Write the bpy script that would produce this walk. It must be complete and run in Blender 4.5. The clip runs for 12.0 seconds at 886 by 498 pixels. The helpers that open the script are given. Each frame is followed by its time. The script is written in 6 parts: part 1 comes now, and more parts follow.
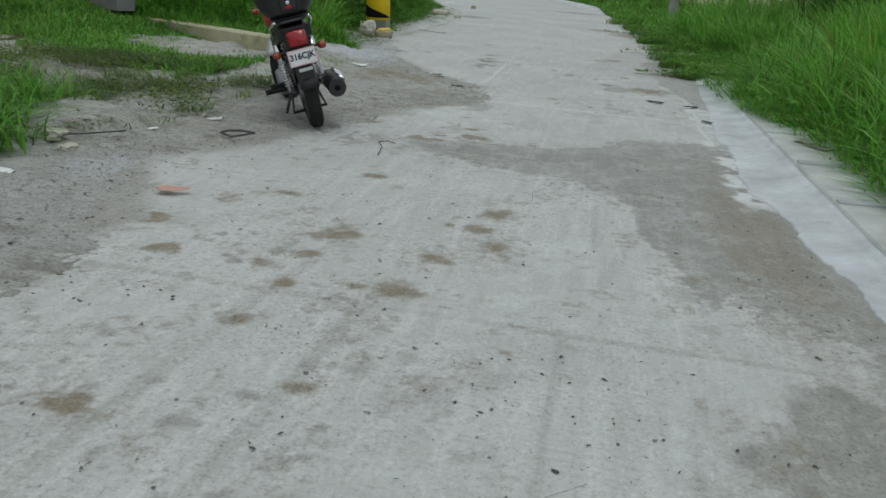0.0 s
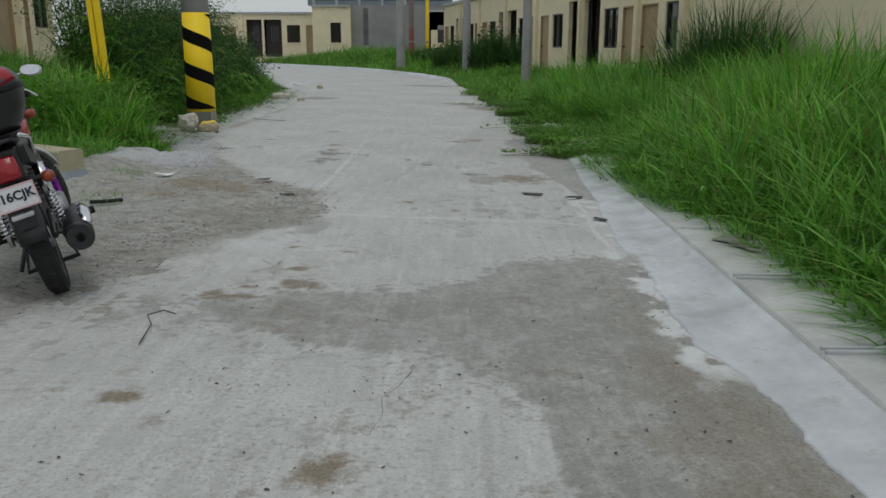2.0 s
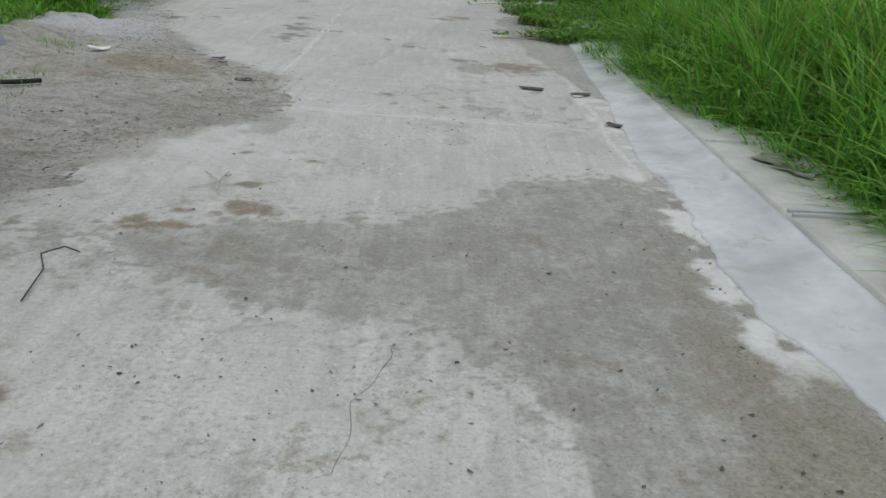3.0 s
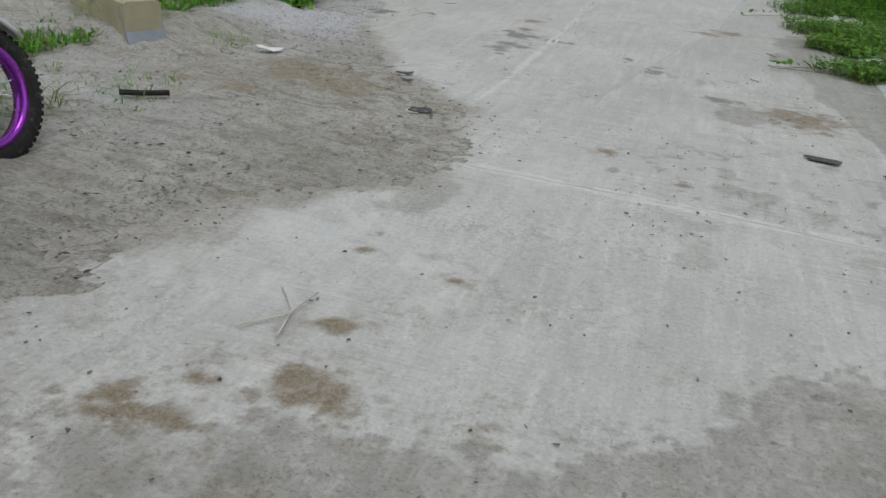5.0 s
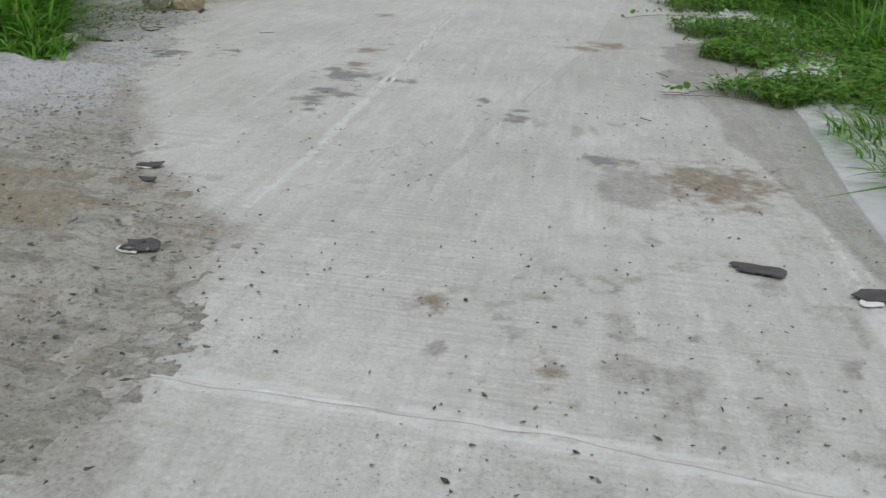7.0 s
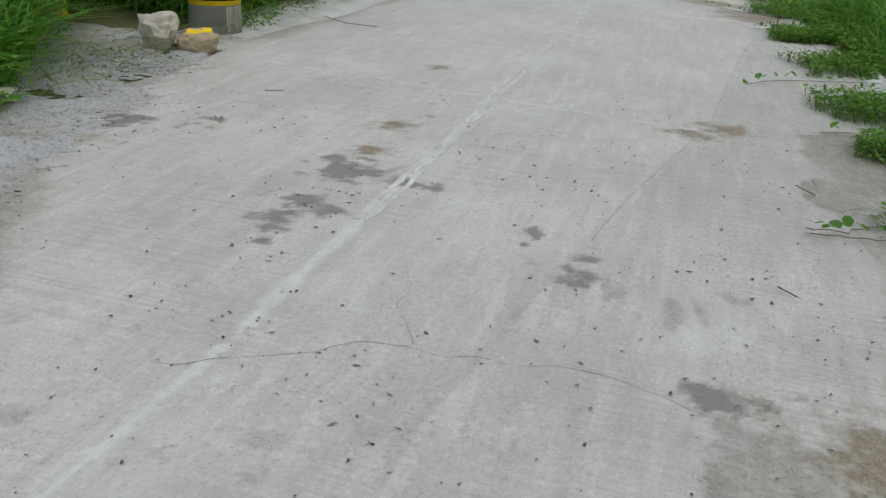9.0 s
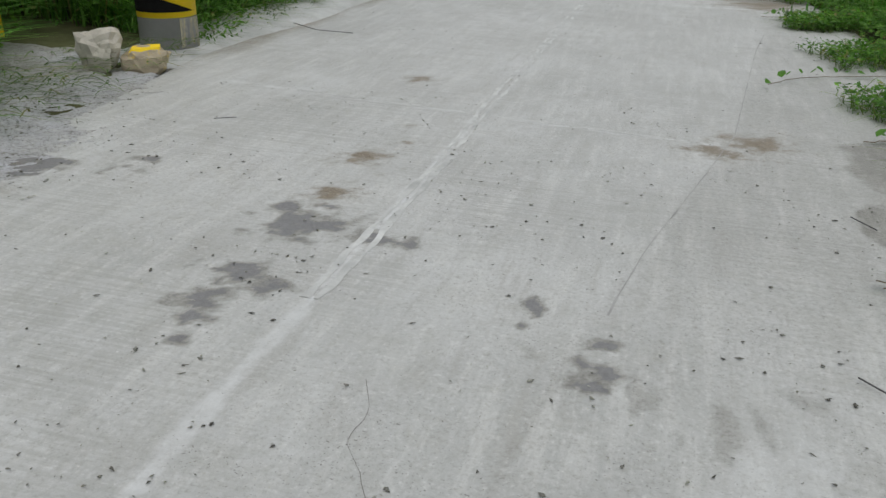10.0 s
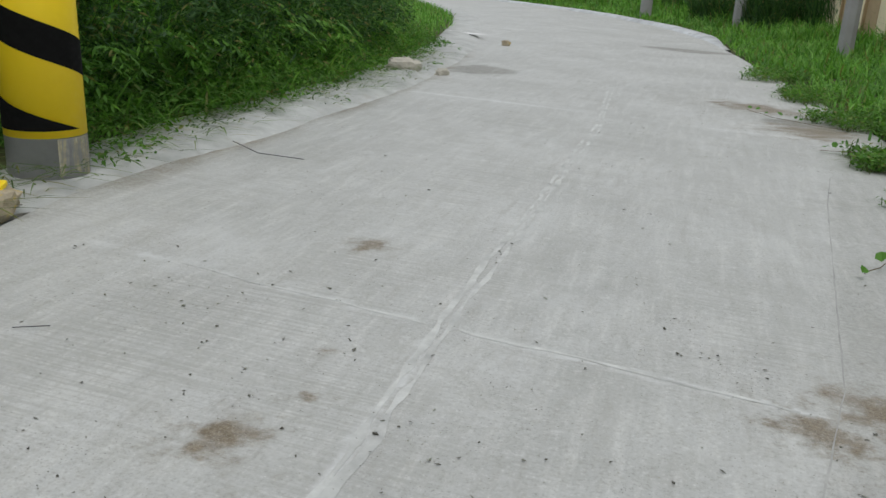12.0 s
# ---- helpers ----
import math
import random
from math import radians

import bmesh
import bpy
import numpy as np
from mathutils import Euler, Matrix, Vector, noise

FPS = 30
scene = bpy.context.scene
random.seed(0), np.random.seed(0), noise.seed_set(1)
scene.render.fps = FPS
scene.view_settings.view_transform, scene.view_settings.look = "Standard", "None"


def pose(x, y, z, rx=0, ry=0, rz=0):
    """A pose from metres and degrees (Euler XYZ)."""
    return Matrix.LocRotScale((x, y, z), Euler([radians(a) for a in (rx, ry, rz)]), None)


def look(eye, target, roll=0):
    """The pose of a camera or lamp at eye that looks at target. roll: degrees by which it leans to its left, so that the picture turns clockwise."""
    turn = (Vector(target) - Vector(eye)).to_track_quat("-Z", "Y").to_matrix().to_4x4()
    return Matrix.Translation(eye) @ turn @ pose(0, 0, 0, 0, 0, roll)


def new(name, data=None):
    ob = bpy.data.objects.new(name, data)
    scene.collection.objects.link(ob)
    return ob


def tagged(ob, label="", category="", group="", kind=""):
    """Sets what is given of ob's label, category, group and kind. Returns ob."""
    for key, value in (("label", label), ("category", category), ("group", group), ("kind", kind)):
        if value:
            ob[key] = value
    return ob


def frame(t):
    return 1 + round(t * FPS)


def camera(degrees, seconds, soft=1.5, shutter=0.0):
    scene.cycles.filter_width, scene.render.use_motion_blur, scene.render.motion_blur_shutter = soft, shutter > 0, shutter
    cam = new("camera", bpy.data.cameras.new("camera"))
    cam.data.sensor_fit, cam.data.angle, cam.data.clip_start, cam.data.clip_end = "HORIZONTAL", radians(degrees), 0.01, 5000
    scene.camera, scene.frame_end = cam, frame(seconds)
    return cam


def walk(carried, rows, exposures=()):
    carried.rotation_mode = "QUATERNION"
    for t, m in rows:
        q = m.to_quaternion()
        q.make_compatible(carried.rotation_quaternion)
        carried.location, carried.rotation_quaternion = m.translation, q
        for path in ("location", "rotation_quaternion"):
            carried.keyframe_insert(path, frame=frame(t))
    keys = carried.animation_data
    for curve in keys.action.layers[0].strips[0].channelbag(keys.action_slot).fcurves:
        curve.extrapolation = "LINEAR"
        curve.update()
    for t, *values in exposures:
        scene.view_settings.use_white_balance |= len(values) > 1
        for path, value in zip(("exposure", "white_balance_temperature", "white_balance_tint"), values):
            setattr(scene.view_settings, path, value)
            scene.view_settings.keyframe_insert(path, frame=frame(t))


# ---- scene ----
cam = camera(55.8, 12.0)
METRES, EYE, TILT, LEAN, TURN = 11.083, 1.259, -0.85, 0.0, 9.8
ROWS = [
    (0.0, 0.0, 0.0, 0.0, 1.04, -17.84, -3.24),
    (0.5, 0.0077, 0.044, 0.0004, -0.4, -17.57, -0.71),
    (1.0, 0.0098, 0.0856, 0.0021, -0.7, -14.82, -1.51),
    (1.5, 0.0154, 0.1293, 0.0034, -7.42, -13.33, -1.0),
    (2.0, 0.0269, 0.1766, 0.0047, -8.67, -12.83, -0.03),
    (2.5, 0.025, 0.2217, 0.0024, -10.15, -20.28, -2.32),
    (4.5, 0.0621, 0.386, 0.0026, -2.8, -22.27, -1.06),
    (5.0, 0.0604, 0.4209, 0.0024, 7.38, -23.13, -4.22),
    (5.5, 0.0638, 0.4567, 0.0057, 2.52, -21.84, -3.79),
    (6.0, 0.0751, 0.4977, 0.005, 1.95, -22.57, -1.66),
    (6.5, 0.0807, 0.541, 0.0051, 3.52, -23.09, -2.24),
    (7.0, 0.0945, 0.5835, 0.006, -0.29, -23.07, -1.42),
    (7.5, 0.1051, 0.6274, 0.0075, 3.77, -21.45, -1.73),
    (9.5, 0.1171, 0.784, 0.0109, 7.0, -22.65, -2.75),
    (10.0, 0.1169, 0.8194, 0.0084, 6.08, -22.73, -0.9),
    (10.5, 0.1163, 0.8591, 0.0105, 10.3, -22.41, -1.73),
    (11.0, 0.1137, 0.9028, 0.0128, 7.89, -21.83, -2.94),
    (11.5, 0.1162, 0.9448, 0.0106, 6.45, -21.03, -2.24),
    (12.0, 0.1207, 0.9843, 0.014, 7.54, -17.39, -3.17),
]
walk(cam, [(t, pose(0, 0, EYE, TILT, LEAN, TURN) @ pose(METRES * x, METRES * y, METRES * z, 90 + pitch, roll, yaw)) for t, x, y, z, yaw, pitch, roll in ROWS],
     [(0.0, -0.52, 6250, 3), (0.5, -0.46, 6300, 4), (1.0, -0.66, 6380, 6), (1.5, -0.7, 6420, 7), (2.1, -0.7, 6420, 7), (2.7, -0.38, 6450, 8), (4.3, -0.38, 6500, 10), (6.0, -0.34, 6500, 10), (7.2, -0.27, 6500, 10),
      (9.5, -0.31, 6500, 10), (12.0, -0.28, 6480, 9)])

# ---- light: an overcast noon sky ----
world = bpy.data.worlds.new("overcast_sky")
scene.world = world
world.use_nodes = True
wn, wl = world.node_tree.nodes, world.node_tree.links
sky = wn.new("ShaderNodeTexSky")
sky.sky_type, sky.sun_disc = "NISHITA", False
sky.sun_elevation, sky.sun_rotation = radians(68), radians(160)
sky.air_density, sky.dust_density, sky.ozone_density = 1.0, 4.0, 1.0
pale = wn.new("ShaderNodeMix")
pale.data_type = "RGBA"
pale.inputs[0].default_value = 0.75
pale.inputs[7].default_value = (9.0, 9.3, 9.6, 1)
wl.new(sky.outputs[0], pale.inputs[6])
wl.new(pale.outputs[2], wn["Background"].inputs[0])
wn["Background"].inputs[1].default_value = 0.116

sun = new("sun", bpy.data.lights.new("sun", "SUN"))
sun.data.energy, sun.data.angle, sun.data.color = 0.85, radians(25), (1.0, 0.985, 0.96)
sun.matrix_basis = look((8, -22, 60), (0, 0, 0))


# ---- noise over the plan ----
def lattice(ix, iy, seed):
    h = (ix.astype(np.int64) * 374761393 + iy.astype(np.int64) * 668265263 + seed * 982451653) & 0x7FFFFFFF
    h = ((h ^ (h >> 13)) * 1274126177) & 0x7FFFFFFF
    return ((h ^ (h >> 16)) & 0xFFFF) / 65535.0


def value_noise(x, y, size, seed=0):
    x, y = np.asarray(x, float) / size, np.asarray(y, float) / size
    ix, iy = np.floor(x), np.floor(y)
    fx, fy = x - ix, y - iy
    fx, fy = fx * fx * (3 - 2 * fx), fy * fy * (3 - 2 * fy)
    a = lattice(ix, iy, seed) * (1 - fx) + lattice(ix + 1, iy, seed) * fx
    b = lattice(ix, iy + 1, seed) * (1 - fx) + lattice(ix + 1, iy + 1, seed) * fx
    return a * (1 - fy) + b * fy


def fbm(x, y, size, seed=0, octaves=4):
    total, weight, norm = 0.0, 1.0, 0.0
    for k in range(octaves):
        total = total + weight * value_noise(x, y, size / 2 ** k, seed + 17 * k)
        norm += weight
        weight *= 0.55
    return total / norm


def step(a, b, v):
    k = np.clip((v - a) / (b - a), 0, 1)
    return k * k * (3 - 2 * k)


def blot(x, y, cx, cy, rx, ry, turn=0.0, rough=0.6, size=0.12, seed=1, soft=0.0):
    """1 inside an uneven spot, 0 outside."""
    c, s = math.cos(radians(turn)), math.sin(radians(turn))
    dx, dy = x - cx, y - cy
    d = np.hypot((dx * c + dy * s) / rx, (-dx * s + dy * c) / ry)
    d = d + rough * (fbm(x, y, size, seed) - 0.5) * 2
    return 1 - step(0.7 - soft, 1.15 + soft, d)


# ---- plan: edges of the road along y ----
def line(ys, xs):
    return lambda y: np.interp(y, ys, xs)


road_right = line([-8, 12, 18, 21, 24, 28.5, 34, 38, 43, 50, 58, 75], [1.42, 1.36, 1.3, 1.05, 0.65, 0.1, -0.7, -1.8, -4.2, -8.8, -14.5, -28])
road_left = line([-8, 9, 11.1, 13, 14.4, 19.3, 22, 24.3, 29.6, 34.5, 40, 47, 58, 75], [-3.4, -3.2, -3.1, -3.3, -3.55, -3.6, -3.9, -4.25, -5.5, -6.9, -9.3, -13.6, -21.5, -36])
road_joint = line([-8, 9.5, 11.3, 13.0, 13.8, 16.35, 18.6, 21.9, 30, 40, 60], [-1.28, -1.3, -1.28, -1.29, -1.32, -1.35, -1.38, -1.63, -2.4, -5.5, -17])
dirt_edge = line([-6, 1.5, 2.75, 3.2, 3.8, 4.65, 5.35, 6.2, 6.5, 6.9, 7.34, 7.63, 7.85, 8.1, 8.6, 8.9, 9.2, 9.45, 9.7, 9.85, 10.3, 11.2, 12.5, 13.4, 14.2],
                 [-3.2, -2.5, -2.02, -2.15, -2.35, -2.65, -2.3, -2.0, -1.85, -1.8, -1.7, -1.45, -1.22, -1.13, -1.17, -1.26, -1.3, -1.57, -1.78, -2.05, -2.25, -2.8, -3.1, -3.3, -3.8])
kerb_edge = line([-8, 2.5, 3.9, 4.36, 4.9, 5.2, 5.45, 5.6, 6.3, 7.15, 7.5, 7.8, 8.6, 9.1, 10.3, 11.5, 13.5], [1.3, 1.28, 1.25, 1.17, 1.15, 1.12, 1.04, 1.0, 1.05, 1.07, 1.02, 1.06, 1.09, 1.15, 1.17, 1.25, 1.3])
gutter_edge = line([8.9, 9.1, 9.98, 10.1, 10.75, 11, 11.5, 12.4, 13.2], [1.12, 1.07, 0.96, 0.92, 0.84, 0.72, 0.76, 0.6, 0.63])
grass_right = line([0, 3, 5.3, 6.7, 7.9, 8.5, 9.5, 11.3, 12.3, 14, 16, 18, 21, 24, 28, 34, 38, 43, 50, 58],
                   [1.92, 1.88, 1.82, 1.84, 1.8, 1.62, 1.47, 1.32, 1.2, 1.1, 1.2, 1.05, 0.85, 0.5, 0.05, -0.45, -1.3, -3.7, -8.3, -14])

verge = line([0, 10, 11.3, 12.5, 15, 17, 20], [0.0, 0.0, 0.45, 0.75, 0.8, 0.4, 0.1])


def fall(x):
    """The road's crossfall, levelling out to both sides."""
    return -0.021 * np.clip(x, -5.5, 3.0)


def lot(x, y):
    """How far the plots stand above the road."""
    r = step(1.5, 6.0, x - road_right(y)) * 0.3
    l = step(1.0, 5.0, road_left(y) - x) * 0.42 * step(8.0, 12.0, y)
    return r + l


def ground_z(x, y):
    return fall(x) + lot(x, y)


# ---- materials ----
def material(name, rough=0.8, metal=0.0, spec=0.3):
    m = bpy.data.materials.new(name)
    m.use_nodes = True
    b = m.node_tree.nodes["Principled BSDF"]
    b.inputs["Roughness"].default_value, b.inputs["Metallic"].default_value = rough, metal
    b.inputs["Specular IOR Level"].default_value = spec
    return m, m.node_tree.nodes, m.node_tree.links, b


def ramp(nt, source, stops):
    r = nt.nodes.new("ShaderNodeValToRGB")
    e = r.color_ramp.elements
    while len(e) < len(stops):
        e.new(0.5)
    for k, (p, c) in zip(e, stops):
        k.position, k.color = p, (*c, 1) if len(c) == 3 else c
    nt.links.new(source, r.inputs[0])
    return r.outputs[0]


def tex_noise(nt, scale, detail=6, rough=0.6, coords=None, stretch=None):
    t = nt.nodes.new("ShaderNodeTexNoise")
    t.inputs["Scale"].default_value, t.inputs["Detail"].default_value, t.inputs["Roughness"].default_value = scale, detail, rough
    if coords is None:
        coords = nt.nodes.new("ShaderNodeNewGeometry").outputs["Position"]
    if stretch:
        mp = nt.nodes.new("ShaderNodeMapping")
        mp.inputs["Scale"].default_value = stretch
        nt.links.new(coords, mp.inputs[0])
        coords = mp.outputs[0]
    nt.links.new(coords, t.inputs["Vector"])
    return t.outputs["Fac"]


def mixed(nt, fac, a, b, mode="MIX"):
    m = nt.nodes.new("ShaderNodeMix")
    m.data_type, m.blend_type = "RGBA", mode
    for slot, v in ((0, fac), (6, a), (7, b)):
        if isinstance(v, (int, float)):
            m.inputs[slot].default_value = v
        elif isinstance(v, tuple):
            m.inputs[slot].default_value = (*v, 1)
        else:
            nt.links.new(v, m.inputs[slot])
    return m.outputs[2]


def bumped(nt, bsdf, height, strength=0.3, distance=0.01):
    b = nt.nodes.new("ShaderNodeBump")
    b.inputs["Strength"].default_value, b.inputs["Distance"].default_value = strength, distance
    nt.links.new(height, b.inputs["Height"])
    nt.links.new(b.outputs[0], bsdf.inputs["Normal"])


def plain(name, colour, rough=0.6, metal=0.0, spec=0.4, vary=0.15, scale=9.0, bump=0.1, wear=None):
    """Paint, plaster, plastic or metal with a little unevenness at two scales."""
    m, n, l, b = material(name, rough, metal, spec)
    nt = m.node_tree
    co = n.new("ShaderNodeTexCoord").outputs["Object"]
    big, small = tex_noise(nt, scale, 4, 0.6, co), tex_noise(nt, scale * 9, 5, 0.7, co)
    dark = tuple(c * (1 - vary) for c in colour)
    light = tuple(min(1, c * (1 + vary * 0.6)) for c in colour)
    c = mixed(nt, ramp(nt, big, [(0.3, (0, 0, 0)), (0.7, (1, 1, 1))]), dark, light)
    c = mixed(nt, ramp(nt, small, [(0.35, (0, 0, 0)), (0.75, (0.35, 0.35, 0.35))]), c, dark)
    if wear:
        c = mixed(nt, ramp(nt, tex_noise(nt, scale * 1.7, 8, 0.75, co), [(0.56, (0, 0, 0)), (0.66, (1, 1, 1))]), c, wear)
    l.new(c, b.inputs["Base Color"])
    rg = ramp(nt, small, [(0.3, (rough * 0.8,) * 3), (0.7, (min(1, rough * 1.2),) * 3)])
    l.new(rg, b.inputs["Roughness"])
    if bump:
        bumped(nt, b, small, bump, 0.004)
    return m


def speckled(nt, mask, noise_out, amount=0.9):
    """A soft mask broken up into grains."""
    v = nt.nodes.new("ShaderNodeMath")
    v.operation = "MULTIPLY_ADD"
    nt.links.new(noise_out, v.inputs[0])
    v.inputs[1].default_value = amount
    nt.links.new(mask, v.inputs[2])
    r = nt.nodes.new("ShaderNodeMapRange")
    r.interpolation_type = "SMOOTHSTEP"
    nt.links.new(v.outputs[0], r.inputs[0])
    r.inputs[1].default_value, r.inputs[2].default_value = 0.5 * amount - 0.02, 0.5 * amount + 0.92
    return r.outputs[0]


def product(nt, a, b):
    m = nt.nodes.new("ShaderNodeMath")
    m.operation = "MULTIPLY"
    nt.links.new(a, m.inputs[0])
    nt.links.new(b, m.inputs[1])
    return m.outputs[0]


def concrete_road():
    m, n, l, b = material("road_concrete", 0.6, spec=0.55)
    nt = m.node_tree
    at = n.new("ShaderNodeAttribute")
    at.attribute_name = "wear"
    sep = n.new("ShaderNodeSeparateColor")
    l.new(at.outputs["Color"], sep.inputs[0])
    grime = at.outputs["Alpha"]
    cloud, mid, blot_n = tex_noise(nt, 0.8, 6, 0.65), tex_noise(nt, 5.0, 8, 0.7), tex_noise(nt, 17, 6, 0.7)
    grain, grit = tex_noise(nt, 75, 6, 0.75), tex_noise(nt, 210, 4, 0.7)
    speck = tex_noise(nt, 42, 7, 0.8)
    streak = tex_noise(nt, 1.0, 6, 0.7, None, (14, 1.6, 1))
    drag = tex_noise(nt, 1.0, 4, 0.7, None, (2.2, 45, 1))
    c = mixed(nt, ramp(nt, cloud, [(0.36, (0, 0, 0)), (0.64, (1, 1, 1))]), (0.405, 0.412, 0.395), (0.50, 0.508, 0.492))
    c = mixed(nt, ramp(nt, mid, [(0.48, (0, 0, 0)), (0.7, (0.5, 0.5, 0.5))]), c, (0.38, 0.38, 0.35))
    c = mixed(nt, ramp(nt, streak, [(0.5, (0, 0, 0)), (0.68, (0.65, 0.65, 0.65))]), c, (0.585, 0.59, 0.565))
    c = mixed(nt, ramp(nt, streak, [(0.34, (0.55, 0.55, 0.55)), (0.45, (0, 0, 0))]), c, (0.365, 0.36, 0.335))
    c = mixed(nt, ramp(nt, blot_n, [(0.57, (0, 0, 0)), (0.7, (0.5, 0.5, 0.5))]), c, (0.33, 0.325, 0.29))
    c = mixed(nt, ramp(nt, blot_n, [(0.3, (0.6, 0.6, 0.6)), (0.43, (0, 0, 0))]), c, (0.60, 0.61, 0.59))
    c = mixed(nt, ramp(nt, grain, [(0.34, (0.6, 0.6, 0.6)), (0.47, (0, 0, 0))]), c, (0.28, 0.275, 0.25))
    c = mixed(nt, ramp(nt, grain, [(0.56, (0, 0, 0)), (0.7, (0.7, 0.7, 0.7))]), c, (0.66, 0.665, 0.64))
    patchy = ramp(nt, tex_noise(nt, 2.3, 5, 0.7), [(0.45, (0.12, 0.12, 0.12)), (0.62, (1, 1, 1))])
    gritty = product(nt, ramp(nt, tex_noise(nt, 130, 3, 0.6), [(0.63, (0, 0, 0)), (0.68, (1, 1, 1))]), patchy)
    c = mixed(nt, gritty, c, (0.14, 0.135, 0.12))
    # worn, pitted skin of the older slabs
    scab = product(nt, ramp(nt, speck, [(0.53, (0, 0, 0)), (0.63, (0.9, 0.9, 0.9))]), grime)
    c = mixed(nt, scab, c, mixed(nt, mid, (0.20, 0.19, 0.16), (0.36, 0.35, 0.315)))
    flour = product(nt, ramp(nt, speck, [(0.33, (0.8, 0.8, 0.8)), (0.44, (0, 0, 0))]), grime)
    c = mixed(nt, flour, c, (0.64, 0.64, 0.61))
    broom = product(nt, product(nt, ramp(nt, tex_noise(nt, 1.0, 3, 0.6, None, (1.3, 58, 1)), [(0.47, (0, 0, 0)), (0.55, (1, 1, 1))]), ramp(nt, grime, [(0.2, (1, 1, 1)), (0.6, (0.1, 0.1, 0.1))])),
                    ramp(nt, tex_noise(nt, 0.75, 4, 0.7), [(0.44, (0.04, 0.04, 0.04)), (0.6, (0.5, 0.5, 0.5))]))
    c = mixed(nt, broom, c, (0.34, 0.34, 0.315))
    damp = mixed(nt, ramp(nt, mid, [(0.35, (0, 0, 0)), (0.65, (1, 1, 1))]), (0.215, 0.212, 0.19), (0.29, 0.288, 0.262))
    damp = mixed(nt, ramp(nt, streak, [(0.47, (0, 0, 0)), (0.62, (0.6, 0.6, 0.6))]), damp, (0.335, 0.328, 0.30))
    damp = mixed(nt, ramp(nt, blot_n, [(0.52, (0, 0, 0)), (0.64, (0.6, 0.6, 0.6))]), damp, (0.37, 0.365, 0.335))
    damp = mixed(nt, ramp(nt, grain, [(0.35, (0.75, 0.75, 0.75)), (0.5, (0, 0, 0))]), damp, (0.12, 0.115, 0.10))
    damp = mixed(nt, ramp(nt, speck, [(0.6, (0, 0, 0)), (0.68, (0.7, 0.7, 0.7))]), damp, (0.45, 0.445, 0.42))
    damp = mixed(nt, gritty, damp, (0.09, 0.087, 0.078))
    damp = mixed(nt, ramp(nt, sep.outputs[0], [(0.865, (0, 0, 0)), (0.94, (0.9, 0.9, 0.9))]), damp, mixed(nt, grain, (0.11, 0.11, 0.115), (0.25, 0.25, 0.25)))
    c = mixed(nt, speckled(nt, sep.outputs[0], speck, 0.85), c, damp)
    sand = mixed(nt, ramp(nt, grain, [(0.35, (0, 0, 0)), (0.65, (1, 1, 1))]), (0.12, 0.094, 0.06), (0.26, 0.215, 0.15))
    sand = mixed(nt, ramp(nt, grit, [(0.57, (0, 0, 0)), (0.66, (0.8, 0.8, 0.8))]), sand, (0.42, 0.40, 0.35))
    c = mixed(nt, speckled(nt, sep.outputs[1], speck, 1.1), c, sand)
    c = mixed(nt, speckled(nt, sep.outputs[2], blot_n, 0.8), c, mixed(nt, grain, (0.55, 0.565, 0.56), (0.69, 0.70, 0.69)))
    l.new(c, b.inputs["Base Color"])
    add = n.new("ShaderNodeMath")
    add.operation = "MULTIPLY_ADD"
    l.new(drag, add.inputs[0])
    add.inputs[1].default_value = 0.35
    l.new(grain, add.inputs[2])
    bumped(nt, b, add.outputs[0], 0.4, 0.006)
    return m


